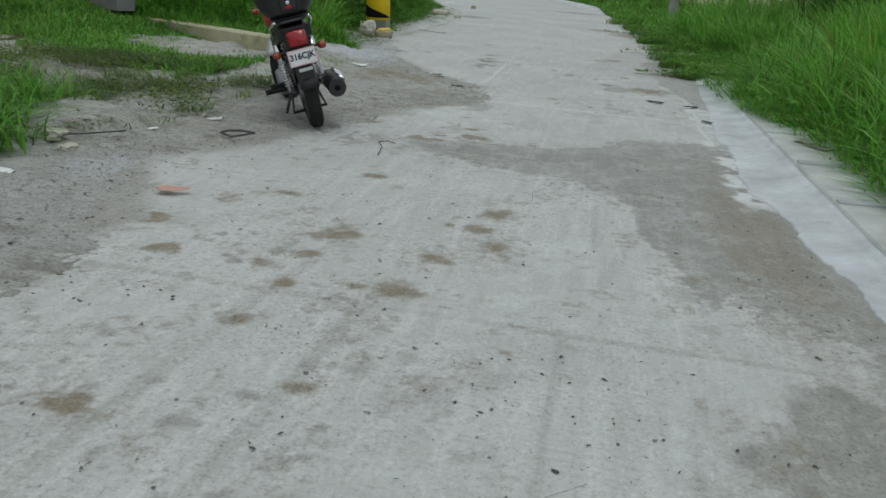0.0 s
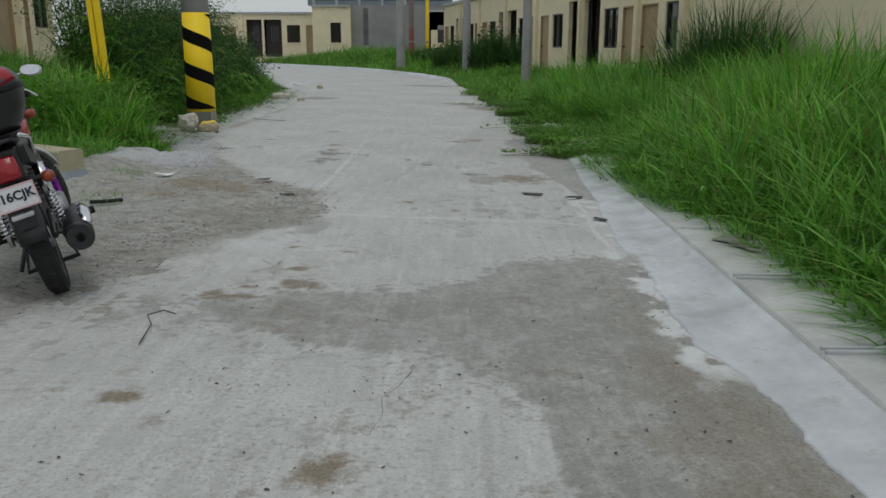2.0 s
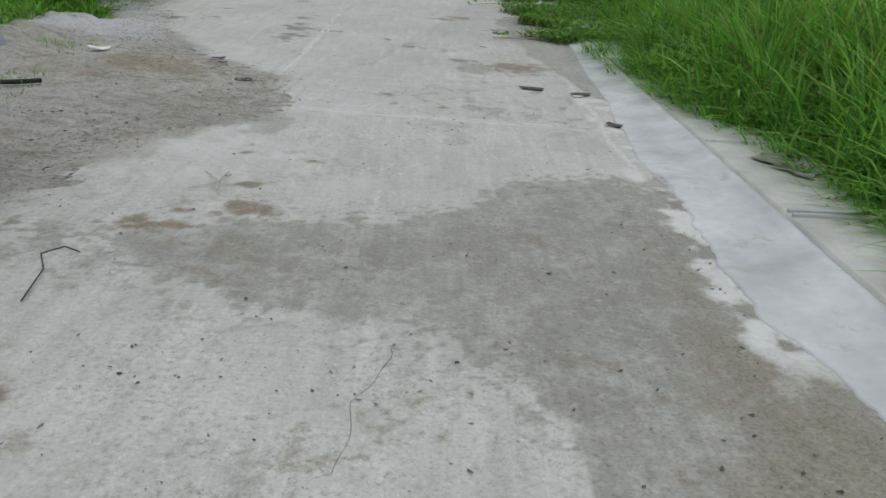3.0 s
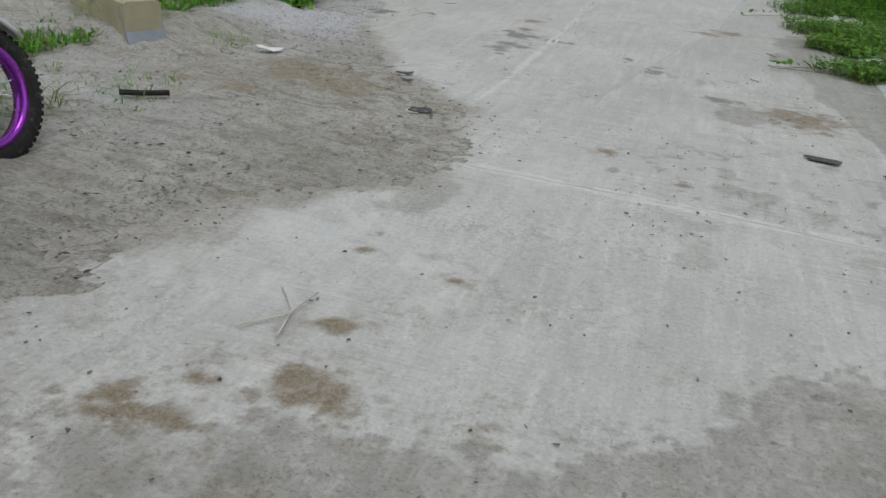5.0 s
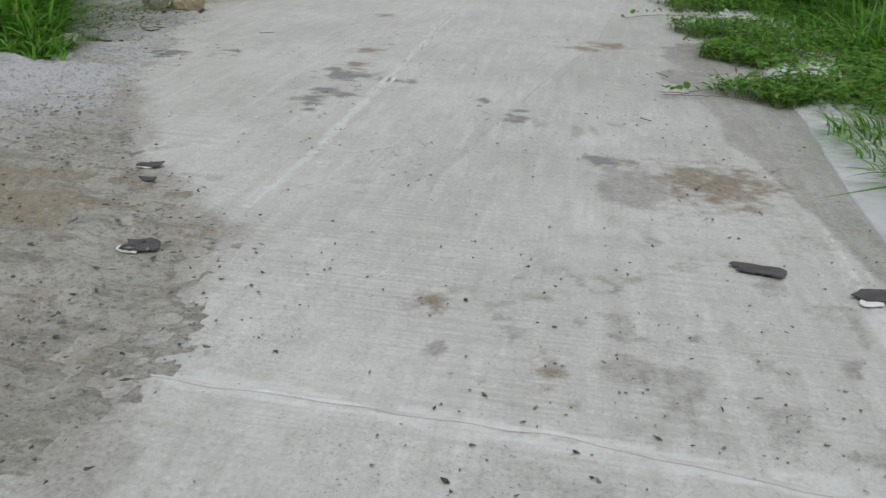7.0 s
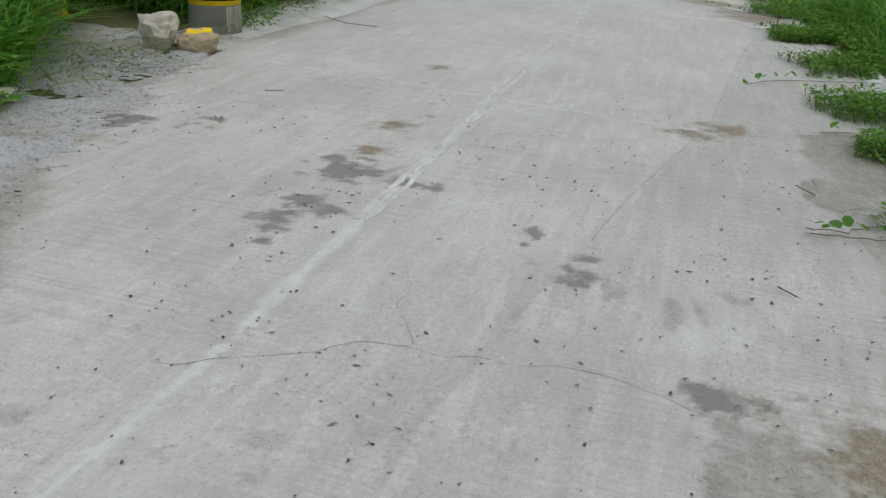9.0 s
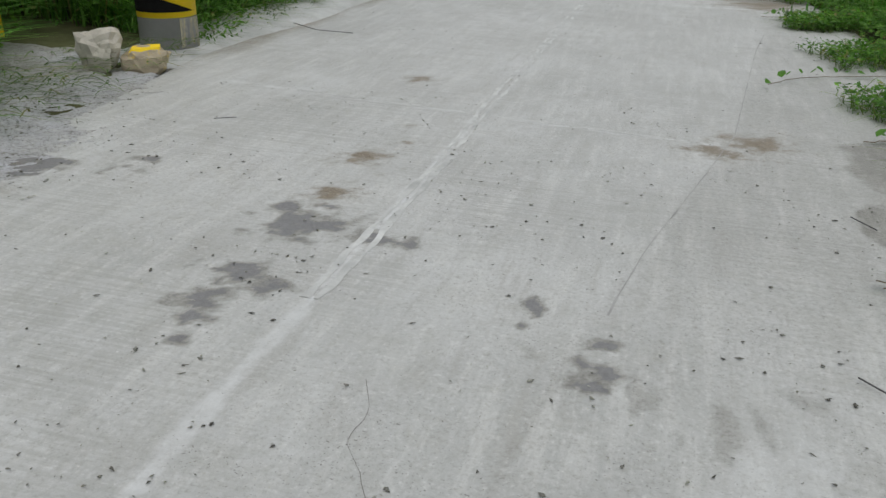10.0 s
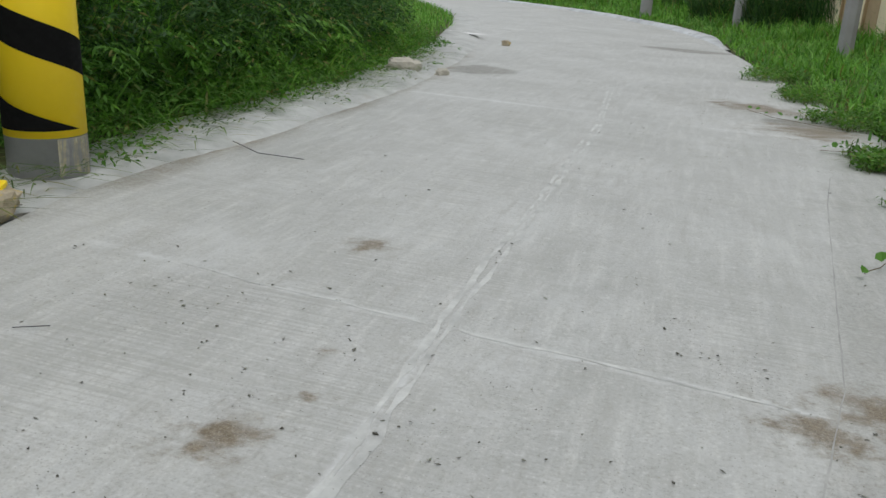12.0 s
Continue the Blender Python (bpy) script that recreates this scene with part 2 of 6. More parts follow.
def dirt_soil():
    m, n, l, b = material("dry_dirt", 0.95, spec=0.15)
    nt = m.node_tree
    at = n.new("ShaderNodeAttribute")
    at.attribute_name = "wear"
    sep = n.new("ShaderNodeSeparateColor")
    l.new(at.outputs["Color"], sep.inputs[0])
    cloud, mid, grain = tex_noise(nt, 0.9, 6, 0.65), tex_noise(nt, 8, 7, 0.75), tex_noise(nt, 60, 6, 0.8)
    clod = tex_noise(nt, 24, 7, 0.8)
    rut = tex_noise(nt, 1.0, 6, 0.75, None, (2.2, 15, 3))
    c = mixed(nt, ramp(nt, cloud, [(0.35, (0, 0, 0)), (0.65, (1, 1, 1))]), (0.37, 0.367, 0.335), (0.49, 0.488, 0.455))
    c = mixed(nt, ramp(nt, mid, [(0.45, (0, 0, 0)), (0.6, (0.8, 0.8, 0.8))]), c, (0.30, 0.293, 0.258))
    c = mixed(nt, ramp(nt, rut, [(0.52, (0, 0, 0)), (0.64, (0.7, 0.7, 0.7))]), c, (0.215, 0.20, 0.165))
    c = mixed(nt, ramp(nt, rut, [(0.33, (0.5, 0.5, 0.5)), (0.44, (0, 0, 0))]), c, (0.52, 0.51, 0.47))
    c = mixed(nt, speckled(nt, sep.outputs[1], clod, 1.0), c, mixed(nt, mid, (0.235, 0.20, 0.14), (0.37, 0.33, 0.255)))
    c = mixed(nt, speckled(nt, sep.outputs[2], mid, 1.0), c, mixed(nt, grain, (0.44, 0.455, 0.475), (0.58, 0.59, 0.605)))
    c = mixed(nt, ramp(nt, clod, [(0.54, (0, 0, 0)), (0.63, (0.8, 0.8, 0.8))]), c, (0.20, 0.192, 0.165))
    c = mixed(nt, ramp(nt, clod, [(0.32, (0.7, 0.7, 0.7)), (0.43, (0, 0, 0))]), c, (0.55, 0.545, 0.515))
    c = mixed(nt, ramp(nt, grain, [(0.36, (0.7, 0.7, 0.7)), (0.48, (0, 0, 0))]), c, (0.14, 0.128, 0.10))
    c = mixed(nt, ramp(nt, grain, [(0.58, (0, 0, 0)), (0.72, (0.55, 0.55, 0.55))]), c, (0.60, 0.59, 0.555))
    l.new(c, b.inputs["Base Color"])
    add = n.new("ShaderNodeMath")
    add.operation = "MULTIPLY_ADD"
    l.new(clod, add.inputs[0])
    add.inputs[1].default_value = 2.2
    l.new(grain, add.inputs[2])
    bumped(nt, b, add.outputs[0], 0.7, 0.012)
    return m


def grass_leaf(name, dark, mid, light, dry=(0.30, 0.26, 0.10), dry_part=0.04):
    m, n, l, b = material(name, 0.55, spec=0.35)
    nt = m.node_tree
    rnd = n.new("ShaderNodeNewGeometry").outputs["Random Per Island"]
    c = ramp(nt, rnd, [(0.0, dark), (0.45, mid), (0.93 - dry_part, light), (0.97, dry if dry_part else light)])
    c = mixed(nt, ramp(nt, tex_noise(nt, 0.8, 4, 0.6), [(0.42, (0, 0, 0)), (0.66, (0.7, 0.7, 0.7))]), c, dark)
    l.new(c, b.inputs["Base Color"])
    tr = n.new("ShaderNodeBsdfTranslucent")
    l.new(mixed(nt, 1.0, c, (0.9, 1.0, 0.62), "MULTIPLY"), tr.inputs[0])
    ms = n.new("ShaderNodeMixShader")
    ms.inputs[0].default_value = 0.48
    l.new(b.outputs[0], ms.inputs[1])
    l.new(tr.outputs[0], ms.inputs[2])
    l.new(ms.outputs[0], n["Material Output"].inputs[0])
    return m


MAT_ROAD, MAT_DIRT = concrete_road(), dirt_soil()
MAT_SOIL = plain("grassy_soil", (0.10, 0.105, 0.05), 0.95, spec=0.1, vary=0.5, scale=1.2, bump=0.4)
MAT_KERB = plain("white_kerb_concrete", (0.53, 0.55, 0.565), 0.85, spec=0.2, vary=0.28, scale=2.2, bump=0.4, wear=(0.38, 0.385, 0.375))
MAT_PAVE = plain("grey_strip_concrete", (0.50, 0.51, 0.495), 0.9, spec=0.2, vary=0.25, scale=3.0, bump=0.4, wear=(0.43, 0.42, 0.38))
MAT_JOINT = plain("joint_mortar", (0.56, 0.57, 0.55), 0.9, spec=0.2, vary=0.3, scale=6, bump=0.3)
MAT_CRACK = plain("crack_dark", (0.2, 0.19, 0.17), 0.95, spec=0.1, vary=0.3)
MAT_BRIGHT = grass_leaf("bright_grass", (0.075, 0.2, 0.034), (0.175, 0.42, 0.062), (0.31, 0.58, 0.125), dry_part=0.03)
MAT_DARKGRASS = grass_leaf("dark_reed", (0.024, 0.068, 0.02), (0.055, 0.135, 0.036), (0.11, 0.22, 0.062), dry_part=0.02)
MAT_LEAF = grass_leaf("weed_leaf", (0.06, 0.155, 0.022), (0.13, 0.31, 0.045), (0.24, 0.47, 0.085), dry_part=0.02)
MAT_CUT = grass_leaf("cut_grass", (0.06, 0.11, 0.03), (0.14, 0.23, 0.06), (0.26, 0.34, 0.12), dry_part=0.15)


# ---- mesh helpers ----
def grid_mesh(name, X, Y, Z, mat, wear=None, keep=None):
    """A sheet over a grid of places, with an optional wear mask and a mask of faces to keep."""
    r, c = X.shape
    co = np.stack([X, Y, Z], -1).reshape(-1, 3)
    i = np.arange(r * c).reshape(r, c)
    q = np.stack([i[:-1, :-1], i[:-1, 1:], i[1:, 1:], i[1:, :-1]], -1).reshape(-1, 4)
    if keep is not None:
        q = q[keep.reshape(-1)]
    me = mesh_of(name, co, q.reshape(-1), np.full(len(q), 4))
    if wear is not None:
        a = me.attributes.new("wear", "FLOAT_COLOR", "POINT")
        w = wear.reshape(r * c, -1)
        w = w if w.shape[1] == 4 else np.concatenate([w, np.ones((r * c, 1))], 1)
        a.data.foreach_set("color", w.astype(np.float32).reshape(-1))
    me.materials.append(mat)
    me.shade_smooth()
    return me


def mesh_of(name, co, loops, sizes):
    me = bpy.data.meshes.new(name)
    me.vertices.add(len(co))
    me.vertices.foreach_set("co", np.asarray(co, np.float32).reshape(-1))
    me.loops.add(len(loops))
    me.loops.foreach_set("vertex_index", np.asarray(loops, np.int32))
    me.polygons.add(len(sizes))
    starts = np.concatenate([[0], np.cumsum(sizes)[:-1]])
    me.polygons.foreach_set("loop_start", starts.astype(np.int32))
    me.update(calc_edges=True)
    me.validate()
    return me


def part(name, bm, mat, parent=None, label="", smooth=False):
    me = bpy.data.meshes.new(name)
    bm.to_mesh(me)
    bm.free()
    me.materials.append(mat)
    if smooth:
        me.shade_smooth()
    ob = new(name, me)
    ob.parent = parent
    return tagged(ob, label=label)


def box(bm, x0, x1, y0, y1, z0, z1, bevel=0.0, m=None):
    vs = [bm.verts.new((x, y, z)) for z in (z0, z1) for y in (y0, y1) for x in (x0, x1)]
    fs = [bm.faces.new([vs[i] for i in f]) for f in ((0, 2, 3, 1), (4, 5, 7, 6), (0, 1, 5, 4), (2, 6, 7, 3), (0, 4, 6, 2), (1, 3, 7, 5))]
    if bevel:
        es = list({e for f in fs for e in f.edges})
        r = bmesh.ops.bevel(bm, geom=es, offset=bevel, segments=2, affect="EDGES", profile=0.5)
        vs = list({v for v in vs if v.is_valid} | set(r["verts"]))
    if m is not None:
        bmesh.ops.transform(bm, matrix=m, verts=vs)
    return bm


def boxed(*a, **k):
    return box(bmesh.new(), *a, **k)


def tube(bm, pts, radius, sides=8, cap=True):
    """A round bar along points; radius may be one number or one for each point."""
    pts = [Vector(p) for p in pts]
    rad = radius if isinstance(radius, (list, tuple)) else [radius] * len(pts)
    rings, up = [], None
    for k, p in enumerate(pts):
        d = (pts[min(k + 1, len(pts) - 1)] - pts[max(k - 1, 0)]).normalized()
        if up is None:
            up = d.orthogonal().normalized()
        up = (up - d * up.dot(d)).normalized()
        side = d.cross(up)
        rings.append([bm.verts.new(p + (up * math.cos(2 * math.pi * j / sides) + side * math.sin(2 * math.pi * j / sides)) * rad[k]) for j in range(sides)])
    for a, b in zip(rings, rings[1:]):
        for j in range(sides):
            bm.faces.new((a[j], a[(j + 1) % sides], b[(j + 1) % sides], b[j]))
    if cap:
        bm.faces.new(rings[0][::-1])
        bm.faces.new(rings[-1])
    return bm


def empty(name, m, label="", category="", group="", kind=""):
    ob = new(name)
    ob.matrix_basis = m
    return tagged(ob, label, category, group, kind)


# ---- ground: one sheet to the horizon ----
def axis_steps(fine_a, fine_b, fine, far):
    inner = np.arange(fine_a, fine_b + fine / 2, fine)
    out = fine * 1.35 ** np.arange(1, 40)
    out = np.cumsum(out)
    out = out[out < far]
    return np.concatenate([fine_a - out[::-1], inner, fine_b + out])


gx, gy = np.meshgrid(axis_steps(-16, 12, 0.2, 2500), axis_steps(-6, 62, 0.2, 2500))
on_road = (gx > road_left(gy) - 0.1) & (gx < road_right(gy) + 0.75) & (gy < 76)
gz = ground_z(gx, gy) + 0.04 * (fbm(gx, gy, 1.5, 5) - 0.5) - np.where(on_road, 0.12, 0.0)
tagged(new("ground", grid_mesh("ground", gx, gy, gz, MAT_SOIL)), "dark green-brown soil of overgrown house plots", "ground", kind="structure")

# ---- road: concrete slabs with dirt, damp and dust on them ----
DAMP = [(0.95, 2.3, 0.42, 0.5), (0.75, 1.75, 0.3, 0.4), 
        (0.85, 13.3, 0.28, 0.7), (0.65, 12.6, 0.16, 0.3), (1.3, 18.6, 0.2, 0.9), (0.8, 20.2, 0.8, 0.25), (-0.9, 29.2, 0.9, 0.5), (-3.35, 21.8, 0.42, 0.6)]
SPOTS = [(-0.44, 4.3, 0.1, 0.09), (-0.64, 3.47, 0.08, 0.06), (-1.16, 3.64, 0.11, 0.09), (-1.18, 3.32, 0.05, 0.05), (-1.16, 2.97, 0.05, 0.06), (-1.32, 3.14, 0.05, 0.04),
         (-1.17, 2.59, 0.045, 0.045), (-0.78, 2.19, 0.06, 0.045), (-0.22, 2.63, 0.035, 0.025), (-1.77, 3.15, 0.08, 0.07), (-0.71, 3.05, 0.16, 0.08), (-1.4, 1.88, 0.09, 0.05),
         (-0.38, 3.75, 0.08, 0.14), (-0.52, 4.0, 0.07, 0.05), (-1.6, 4.22, 0.07, 0.05), (-0.67, 4.02, 0.04, 0.05), (-1.28, 4.82, 0.06, 0.06), (-1.24, 6.08, 0.14, 0.05)]
SPOTS_MID = [(-1.3, 6.11, 0.06, 0.05), (-1.15, 6.27, 0.05, 0.04), (-0.9, 6.34, 0.12, 0.1), (-0.96, 6.67, 0.06, 0.05), (-0.74, 7.09, 0.035, 0.03), (-1.1, 7.18, 0.03, 0.03),
             (-0.46, 8.86, 0.05, 0.05), (-0.07, 8.53, 0.045, 0.05), (-1.4, 9.19, 0.1, 0.08), (-1.63, 12.72, 0.08, 0.1), (-1.6, 12.21, 0.08, 0.08), (-0.05, 13.43, 0.12, 0.11),
             (-1.53, 13.02, 0.04, 0.03), (-1.89, 14.42, 0.06, 0.09), (-1.61, 13.32, 0.03, 0.025), (0.6, 10.28, 0.22, 0.24), (0.1, 21.1, 0.45, 0.3), (0.55, 19.7, 0.4, 0.35), (0.15, 13.7, 0.16, 0.14), (-2.0, 3.53, 0.07, 0.07), (-1.86, 4.0, 0.07, 0.06)]
GREYS = [(-1.53, 11.86, 0.12, 0.14), (-1.28, 11.84, 0.09, 0.05), (-1.17, 11.81, 0.06, 0.04), (-1.57, 11.37, 0.1, 0.09), (-1.6, 11.17, 0.07, 0.08), (-1.53, 10.96, 0.03, 0.03), (-0.62, 11.46, 0.03, 0.06), (-0.35, 11.18, 0.06, 0.08),
         (-2.96, 12.05, 0.1, 0.09), (-2.54, 12.24, 0.07, 0.08), (0.1, 10.5, 0.08, 0.06), (-1.12, 7.3, 0.035, 0.035), (-1.7, 12.02, 0.05, 0.05)]
damp_top = line([-1.35, -0.85, -0.48, -0.24, -0.1, 0.07, 0.17, 0.19, 0.27, 0.47, 0.95, 1.3], [5.98, 6.22, 6.25, 6.31, 6.43, 6.57, 6.7, 6.9, 6.98, 7.06, 7.13, 7.15])
damp_foot = line([-1.35, -1.15, -0.88, -0.47, -0.04, 0.01, 0.14, 0.26, 0.28, 0.34, 0.42, 0.52, 0.81, 0.96, 1.3], [5.98, 5.6, 5.5, 5.35, 5.25, 5.07, 4.96, 4.75, 4.4, 4.1, 3.9, 3.52, 3.42, 3.2, 2.7])
JOINT_LINES = [([-1.17, 0.63, 1.0], [8.27, 8.17, 8.13], 0.03), ([-1.0, 0.63], [8.3, 8.22], 0.018), ([-3.0, -1.34, 0.1], [13.86, 13.68, 13.55], 0.025), ([-3.4, 1.0], [19.3, 19.2], 0.05),
               ([-1.28, -1.29, -1.3, -1.34], [10.3, 11.3, 12.7, 13.8], 0.03), ([-1.31, -1.27], [9.4, 10.3], 0.02), ([0.98, 0.94, 0.98, 0.95, 0.97], [7.2, 7.9, 8.6, 9.3, 9.97], 0.02), ([-2.0, -1.45], [6.6, 8.4], 0.1)]
SEAM_LINES = [([-0.06, -0.01, 0.06], [4.76, 4.38, 3.88], 0.03), ([-3.0, 1.2], [2.9, 2.84], 0.035), ([-0.06, -0.03], [1.0, 2.9], 0.03), ([-0.66, -0.47, -0.3, -0.06, 0.06, 0.32, 0.44], [10.0, 11.17, 12.1, 13.2, 13.8, 16.6, 17.5], 0.025),
              ([0.1, 0.35], [3.4, 4.6], 0.05), ([-0.9, -0.75], [1.2, 3.4], 0.05), ([-1.3, -1.05], [1.4, 4.2], 0.05)]


def road_wear(x, y):
    n1, n2, n3 = fbm(x, y, 0.5, 3, 5), fbm(x, y, 0.13, 9, 4), fbm(x, y, 0.036, 21, 2)
    damp = np.zeros_like(x)
    for k, (a, b, r, s) in enumerate(DAMP):
        damp = np.maximum(damp, blot(x, y, a, b, r, s, 0, 0.55, 0.3, 31 + k) * 0.9)
    damp = np.minimum(damp * (0.72 + 0.5 * n2), 0.86)
    into = np.minimum(damp_top(x) - y, (y - damp_foot(x)) * 0.6) + 0.16 * (n1 - 0.5) + 0.14 * (n2 - 0.5) + 0.05 * (n3 - 0.5)
    damp = np.maximum(damp, step(-0.03, 0.05, into) * (0.35 + 0.5 * n2 + 0.45 * step(0.38, 0.6, n1) * step(0.0, 0.5, into)).clip(0, 0.86))
    damp = np.maximum(damp, step(-0.3, 0.1, into) * step(0.5, 0.64, n3 + 0.3 * (n1 - 0.5)) * 0.8)
    gut = step(0.98, 1.1, x + 0.25 * (n1 - 0.5) + 0.1 * (n2 - 0.5)) * step(2.0, 3.0, y) * (1 - step(7.4, 8.2, y))
    damp = np.maximum(damp, gut * 0.7)
    # grey cement gutter beside the kerb, and white cement smeared along it
    lane = step(-0.015, 0.02, x - gutter_edge(y) + 0.03 * (n2 - 0.5)) * step(8.95, 9.1, y) * (1 - step(12.9, 13.4, y))
    damp = np.maximum(damp, lane * (0.5 + 0.2 * n2))
    damp = np.maximum(damp, blot(x, y, 0.2, 10.2, 0.2, 0.26, 0, 0.5, 0.1, 71) * 0.62)
    damp = np.maximum(damp, blot(x, y, -1.1, 7.8, 0.13, 0.28, -10, 0.6, 0.1, 72) * 0.5)
    damp = np.minimum(damp, 0.86)
    near = 1 - step(8.5, 12.0, y)
    damp = np.maximum(damp, 0.4 * step(0.6, 0.72, n1) * step(0.48, 0.6, n2) * near)
    damp = np.maximum(damp, 0.6 * step(0.6, 0.68, n2) * step(0.45, 0.6, fbm(x, y, 1.1, 88, 3)) * (0.4 + n3) * (0.15 + 0.85 * near))
    # tyre smudges across the second slab
    smear = blot(x, y, 0.1, 11.05, 0.62, 0.2, -12, 0.8, 0.1, 77) * step(0.5, 0.72, value_noise(x + 0.2 * y, y * 0.2, 0.045, 5)) * step(0.35, 0.65, n2)
    damp = np.maximum(damp, smear * 0.5)
    sand = np.zeros_like(x)
    for k, (a, b, r, s) in enumerate(SPOTS + SPOTS_MID):
        sand = np.maximum(sand, blot(x, y, a, b, r * 1.0, s * 1.05, 0, 1.0, 0.08, 131 + k, 0.4) * (0.5 + 0.6 * n3))
        sand = np.maximum(sand, blot(x, y, a, b, r * 2.2, s * 2.2, 0, 0.9, 0.1, 331 + k, 0.4) * 0.42 * step(0.42, 0.7, n3))
    for k, (a, b, r, s) in enumerate(GREYS):
        damp = np.maximum(damp, blot(x, y, a, b, r * 1.35, s * 1.35, 0, 1.5, 0.09, 231 + k, 0.15) * (0.72 + 0.6 * n3))
    sand = np.maximum(sand, blot(x, y, 0.9, 4.4, 0.24, 1.3, 0, 0.8, 0.2, 7, 0.4) * 0.5)
    sand = np.maximum(sand, 0.4 * step(0.58, 0.7, fbm(x, y, 0.22, 61, 4)) * step(0.4, 0.6, n3) * (1 - step(6, 8, y)))
    # dirt carried on to the slabs beside the shoulder
    side = 1 - step(-0.06, 0.2, x - dirt_edge(y) + 0.5 * (n1 - 0.5) + 0.2 * (n2 - 0.5))
    sand = np.maximum(sand, side * 0.36 * (0.6 + 0.6 * n2) * (y < 12.2))
    damp = np.maximum(damp, side * 0.5 * (y < 12.2))
    wash = step(0.3, 0.05, x - road_left(y) + 0.3 * (n1 - 0.5)) * step(14.0, 15.0, y) * (1 - step(23, 26, y))
    sand = np.maximum(sand, wash * 0.55 * (0.4 + 0.8 * n2))
    dust = 0.32 * step(0.5, 0.7, fbm(x, y * 0.3, 0.35, 41, 5)) * step(0.38, 0.62, n2) * (0.4 + 0.8 * n3)
    pale = step(-0.1, 0.5, 7.1 - (y + 0.5 * x)) * step(-0.1, 0.4, (y + 0.5 * x) - 6.2) * step(0.3, -0.9, x)
    dust = np.maximum(dust, 0.35 * pale * step(0.35, 0.65, n2))
    swept = step(0.42, 0.62, fbm(x * 1.0 + y * 0.75, y * 0.2 - x * 0.2, 0.12, 45, 4)) * step(6.3, 6.9, y) * (1 - step(7.9, 8.4, y)) * (1 - step(-1.3, -0.6, x))
    dust = np.maximum(dust, 0.42 * swept)
    cement = step(0.86, 0.96, x + 0.08 * (n2 - 0.5)) * step(4.9, 5.4, y) * (1 - step(9.0, 9.4, y)) * step(0.36, 0.66, n2 + 0.35 * (n1 - 0.5) + 0.2 * (n3 - 0.5))
    for xs, ys, w in JOINT_LINES:
        o = np.abs(x - np.interp(y, ys, xs)) if abs(ys[-1] - ys[0]) > abs(xs[-1] - xs[0]) else np.abs(y - np.interp(x, xs, ys))
        inside = (y > min(ys)) & (y < max(ys)) if abs(ys[-1] - ys[0]) > abs(xs[-1] - xs[0]) else (x > min(xs)) & (x < max(xs))
        dust = np.maximum(dust, inside * (1 - step(w * 0.4, w, o + 0.07 * (n2 - 0.5) + 0.03 * (n3 - 0.5))) * (0.15 + 0.8 * n2))
    for xs, ys, w in SEAM_LINES:
        o = np.abs(x - np.interp(y, ys, xs)) if abs(ys[-1] - ys[0]) > abs(xs[-1] - xs[0]) else np.abs(y - np.interp(x, xs, ys))
        inside = (y > min(ys)) & (y < max(ys)) if abs(ys[-1] - ys[0]) > abs(xs[-1] - xs[0]) else (x > min(xs)) & (x < max(xs))
        damp = np.maximum(damp, inside * (1 - step(w * 0.4, w, o + 0.02 * (n2 - 0.5))) * (0.05 + (0.4 if w == 0.025 else 0.55) * n1))
    # the darker lane beside the seam
    right_lane = step(-0.03, 0.03, x - np.interp(y, [9, 11.5, 13.2, 13.86, 17.5, 20], [-0.8, -0.39, -0.06, 0.07, 0.44, 0.6]) + 0.02 * (n2 - 0.5)) * step(10.8, 12, y) * (1 - step(17, 19, y))
    damp = np.maximum(damp, right_lane * 0.3)
    dust = dust * (1 - np.clip(damp * 1.3, 0, 1)) * (1 - np.clip(sand * 1.4, 0, 1))
    dust = np.maximum(dust, cement * 0.6)
    damp = damp * (1 - 0.9 * cement)
    sand = sand * (1 - 0.8 * cement)
    grime = (1 - 0.8 * step(6.8, 8.6, y)) * (0.35 + 0.9 * step(0.38, 0.62, n1)) * (0.5 + 0.7 * step(0.4, 0.6, fbm(x, y, 1.4, 90, 3)))
    return np.clip(np.stack([damp, sand, dust, grime], -1), 0, 1)


def road_z(x, y):
    return fall(x) + 0.006 * (fbm(x, y, 0.9, 2, 3) - 0.5) + 0.0018 * (fbm(x, y, 0.09, 8, 3) - 0.5)


def slab(y0, y1, left, right, step_x, step_y, gap=0.0):
    ys = np.linspace(y0 + gap, y1 - gap, max(2, int((y1 - y0) / step_y)))
    wide = float(right(0.5 * (y0 + y1)) - left(0.5 * (y0 + y1)))
    s = np.linspace(0, 1, max(2, int(wide / step_x)))
    Y = np.repeat(ys[:, None], len(s), 1)
    L, R = left(ys)[:, None] + gap, right(ys)[:, None] - gap
    X = L + (R - L) * s[None]
    Z = road_z(X, Y)
    ob = new("slab", grid_mesh("slab", X, Y, Z, MAT_ROAD, road_wear(X, Y)))
    ob.parent = road
    return ob


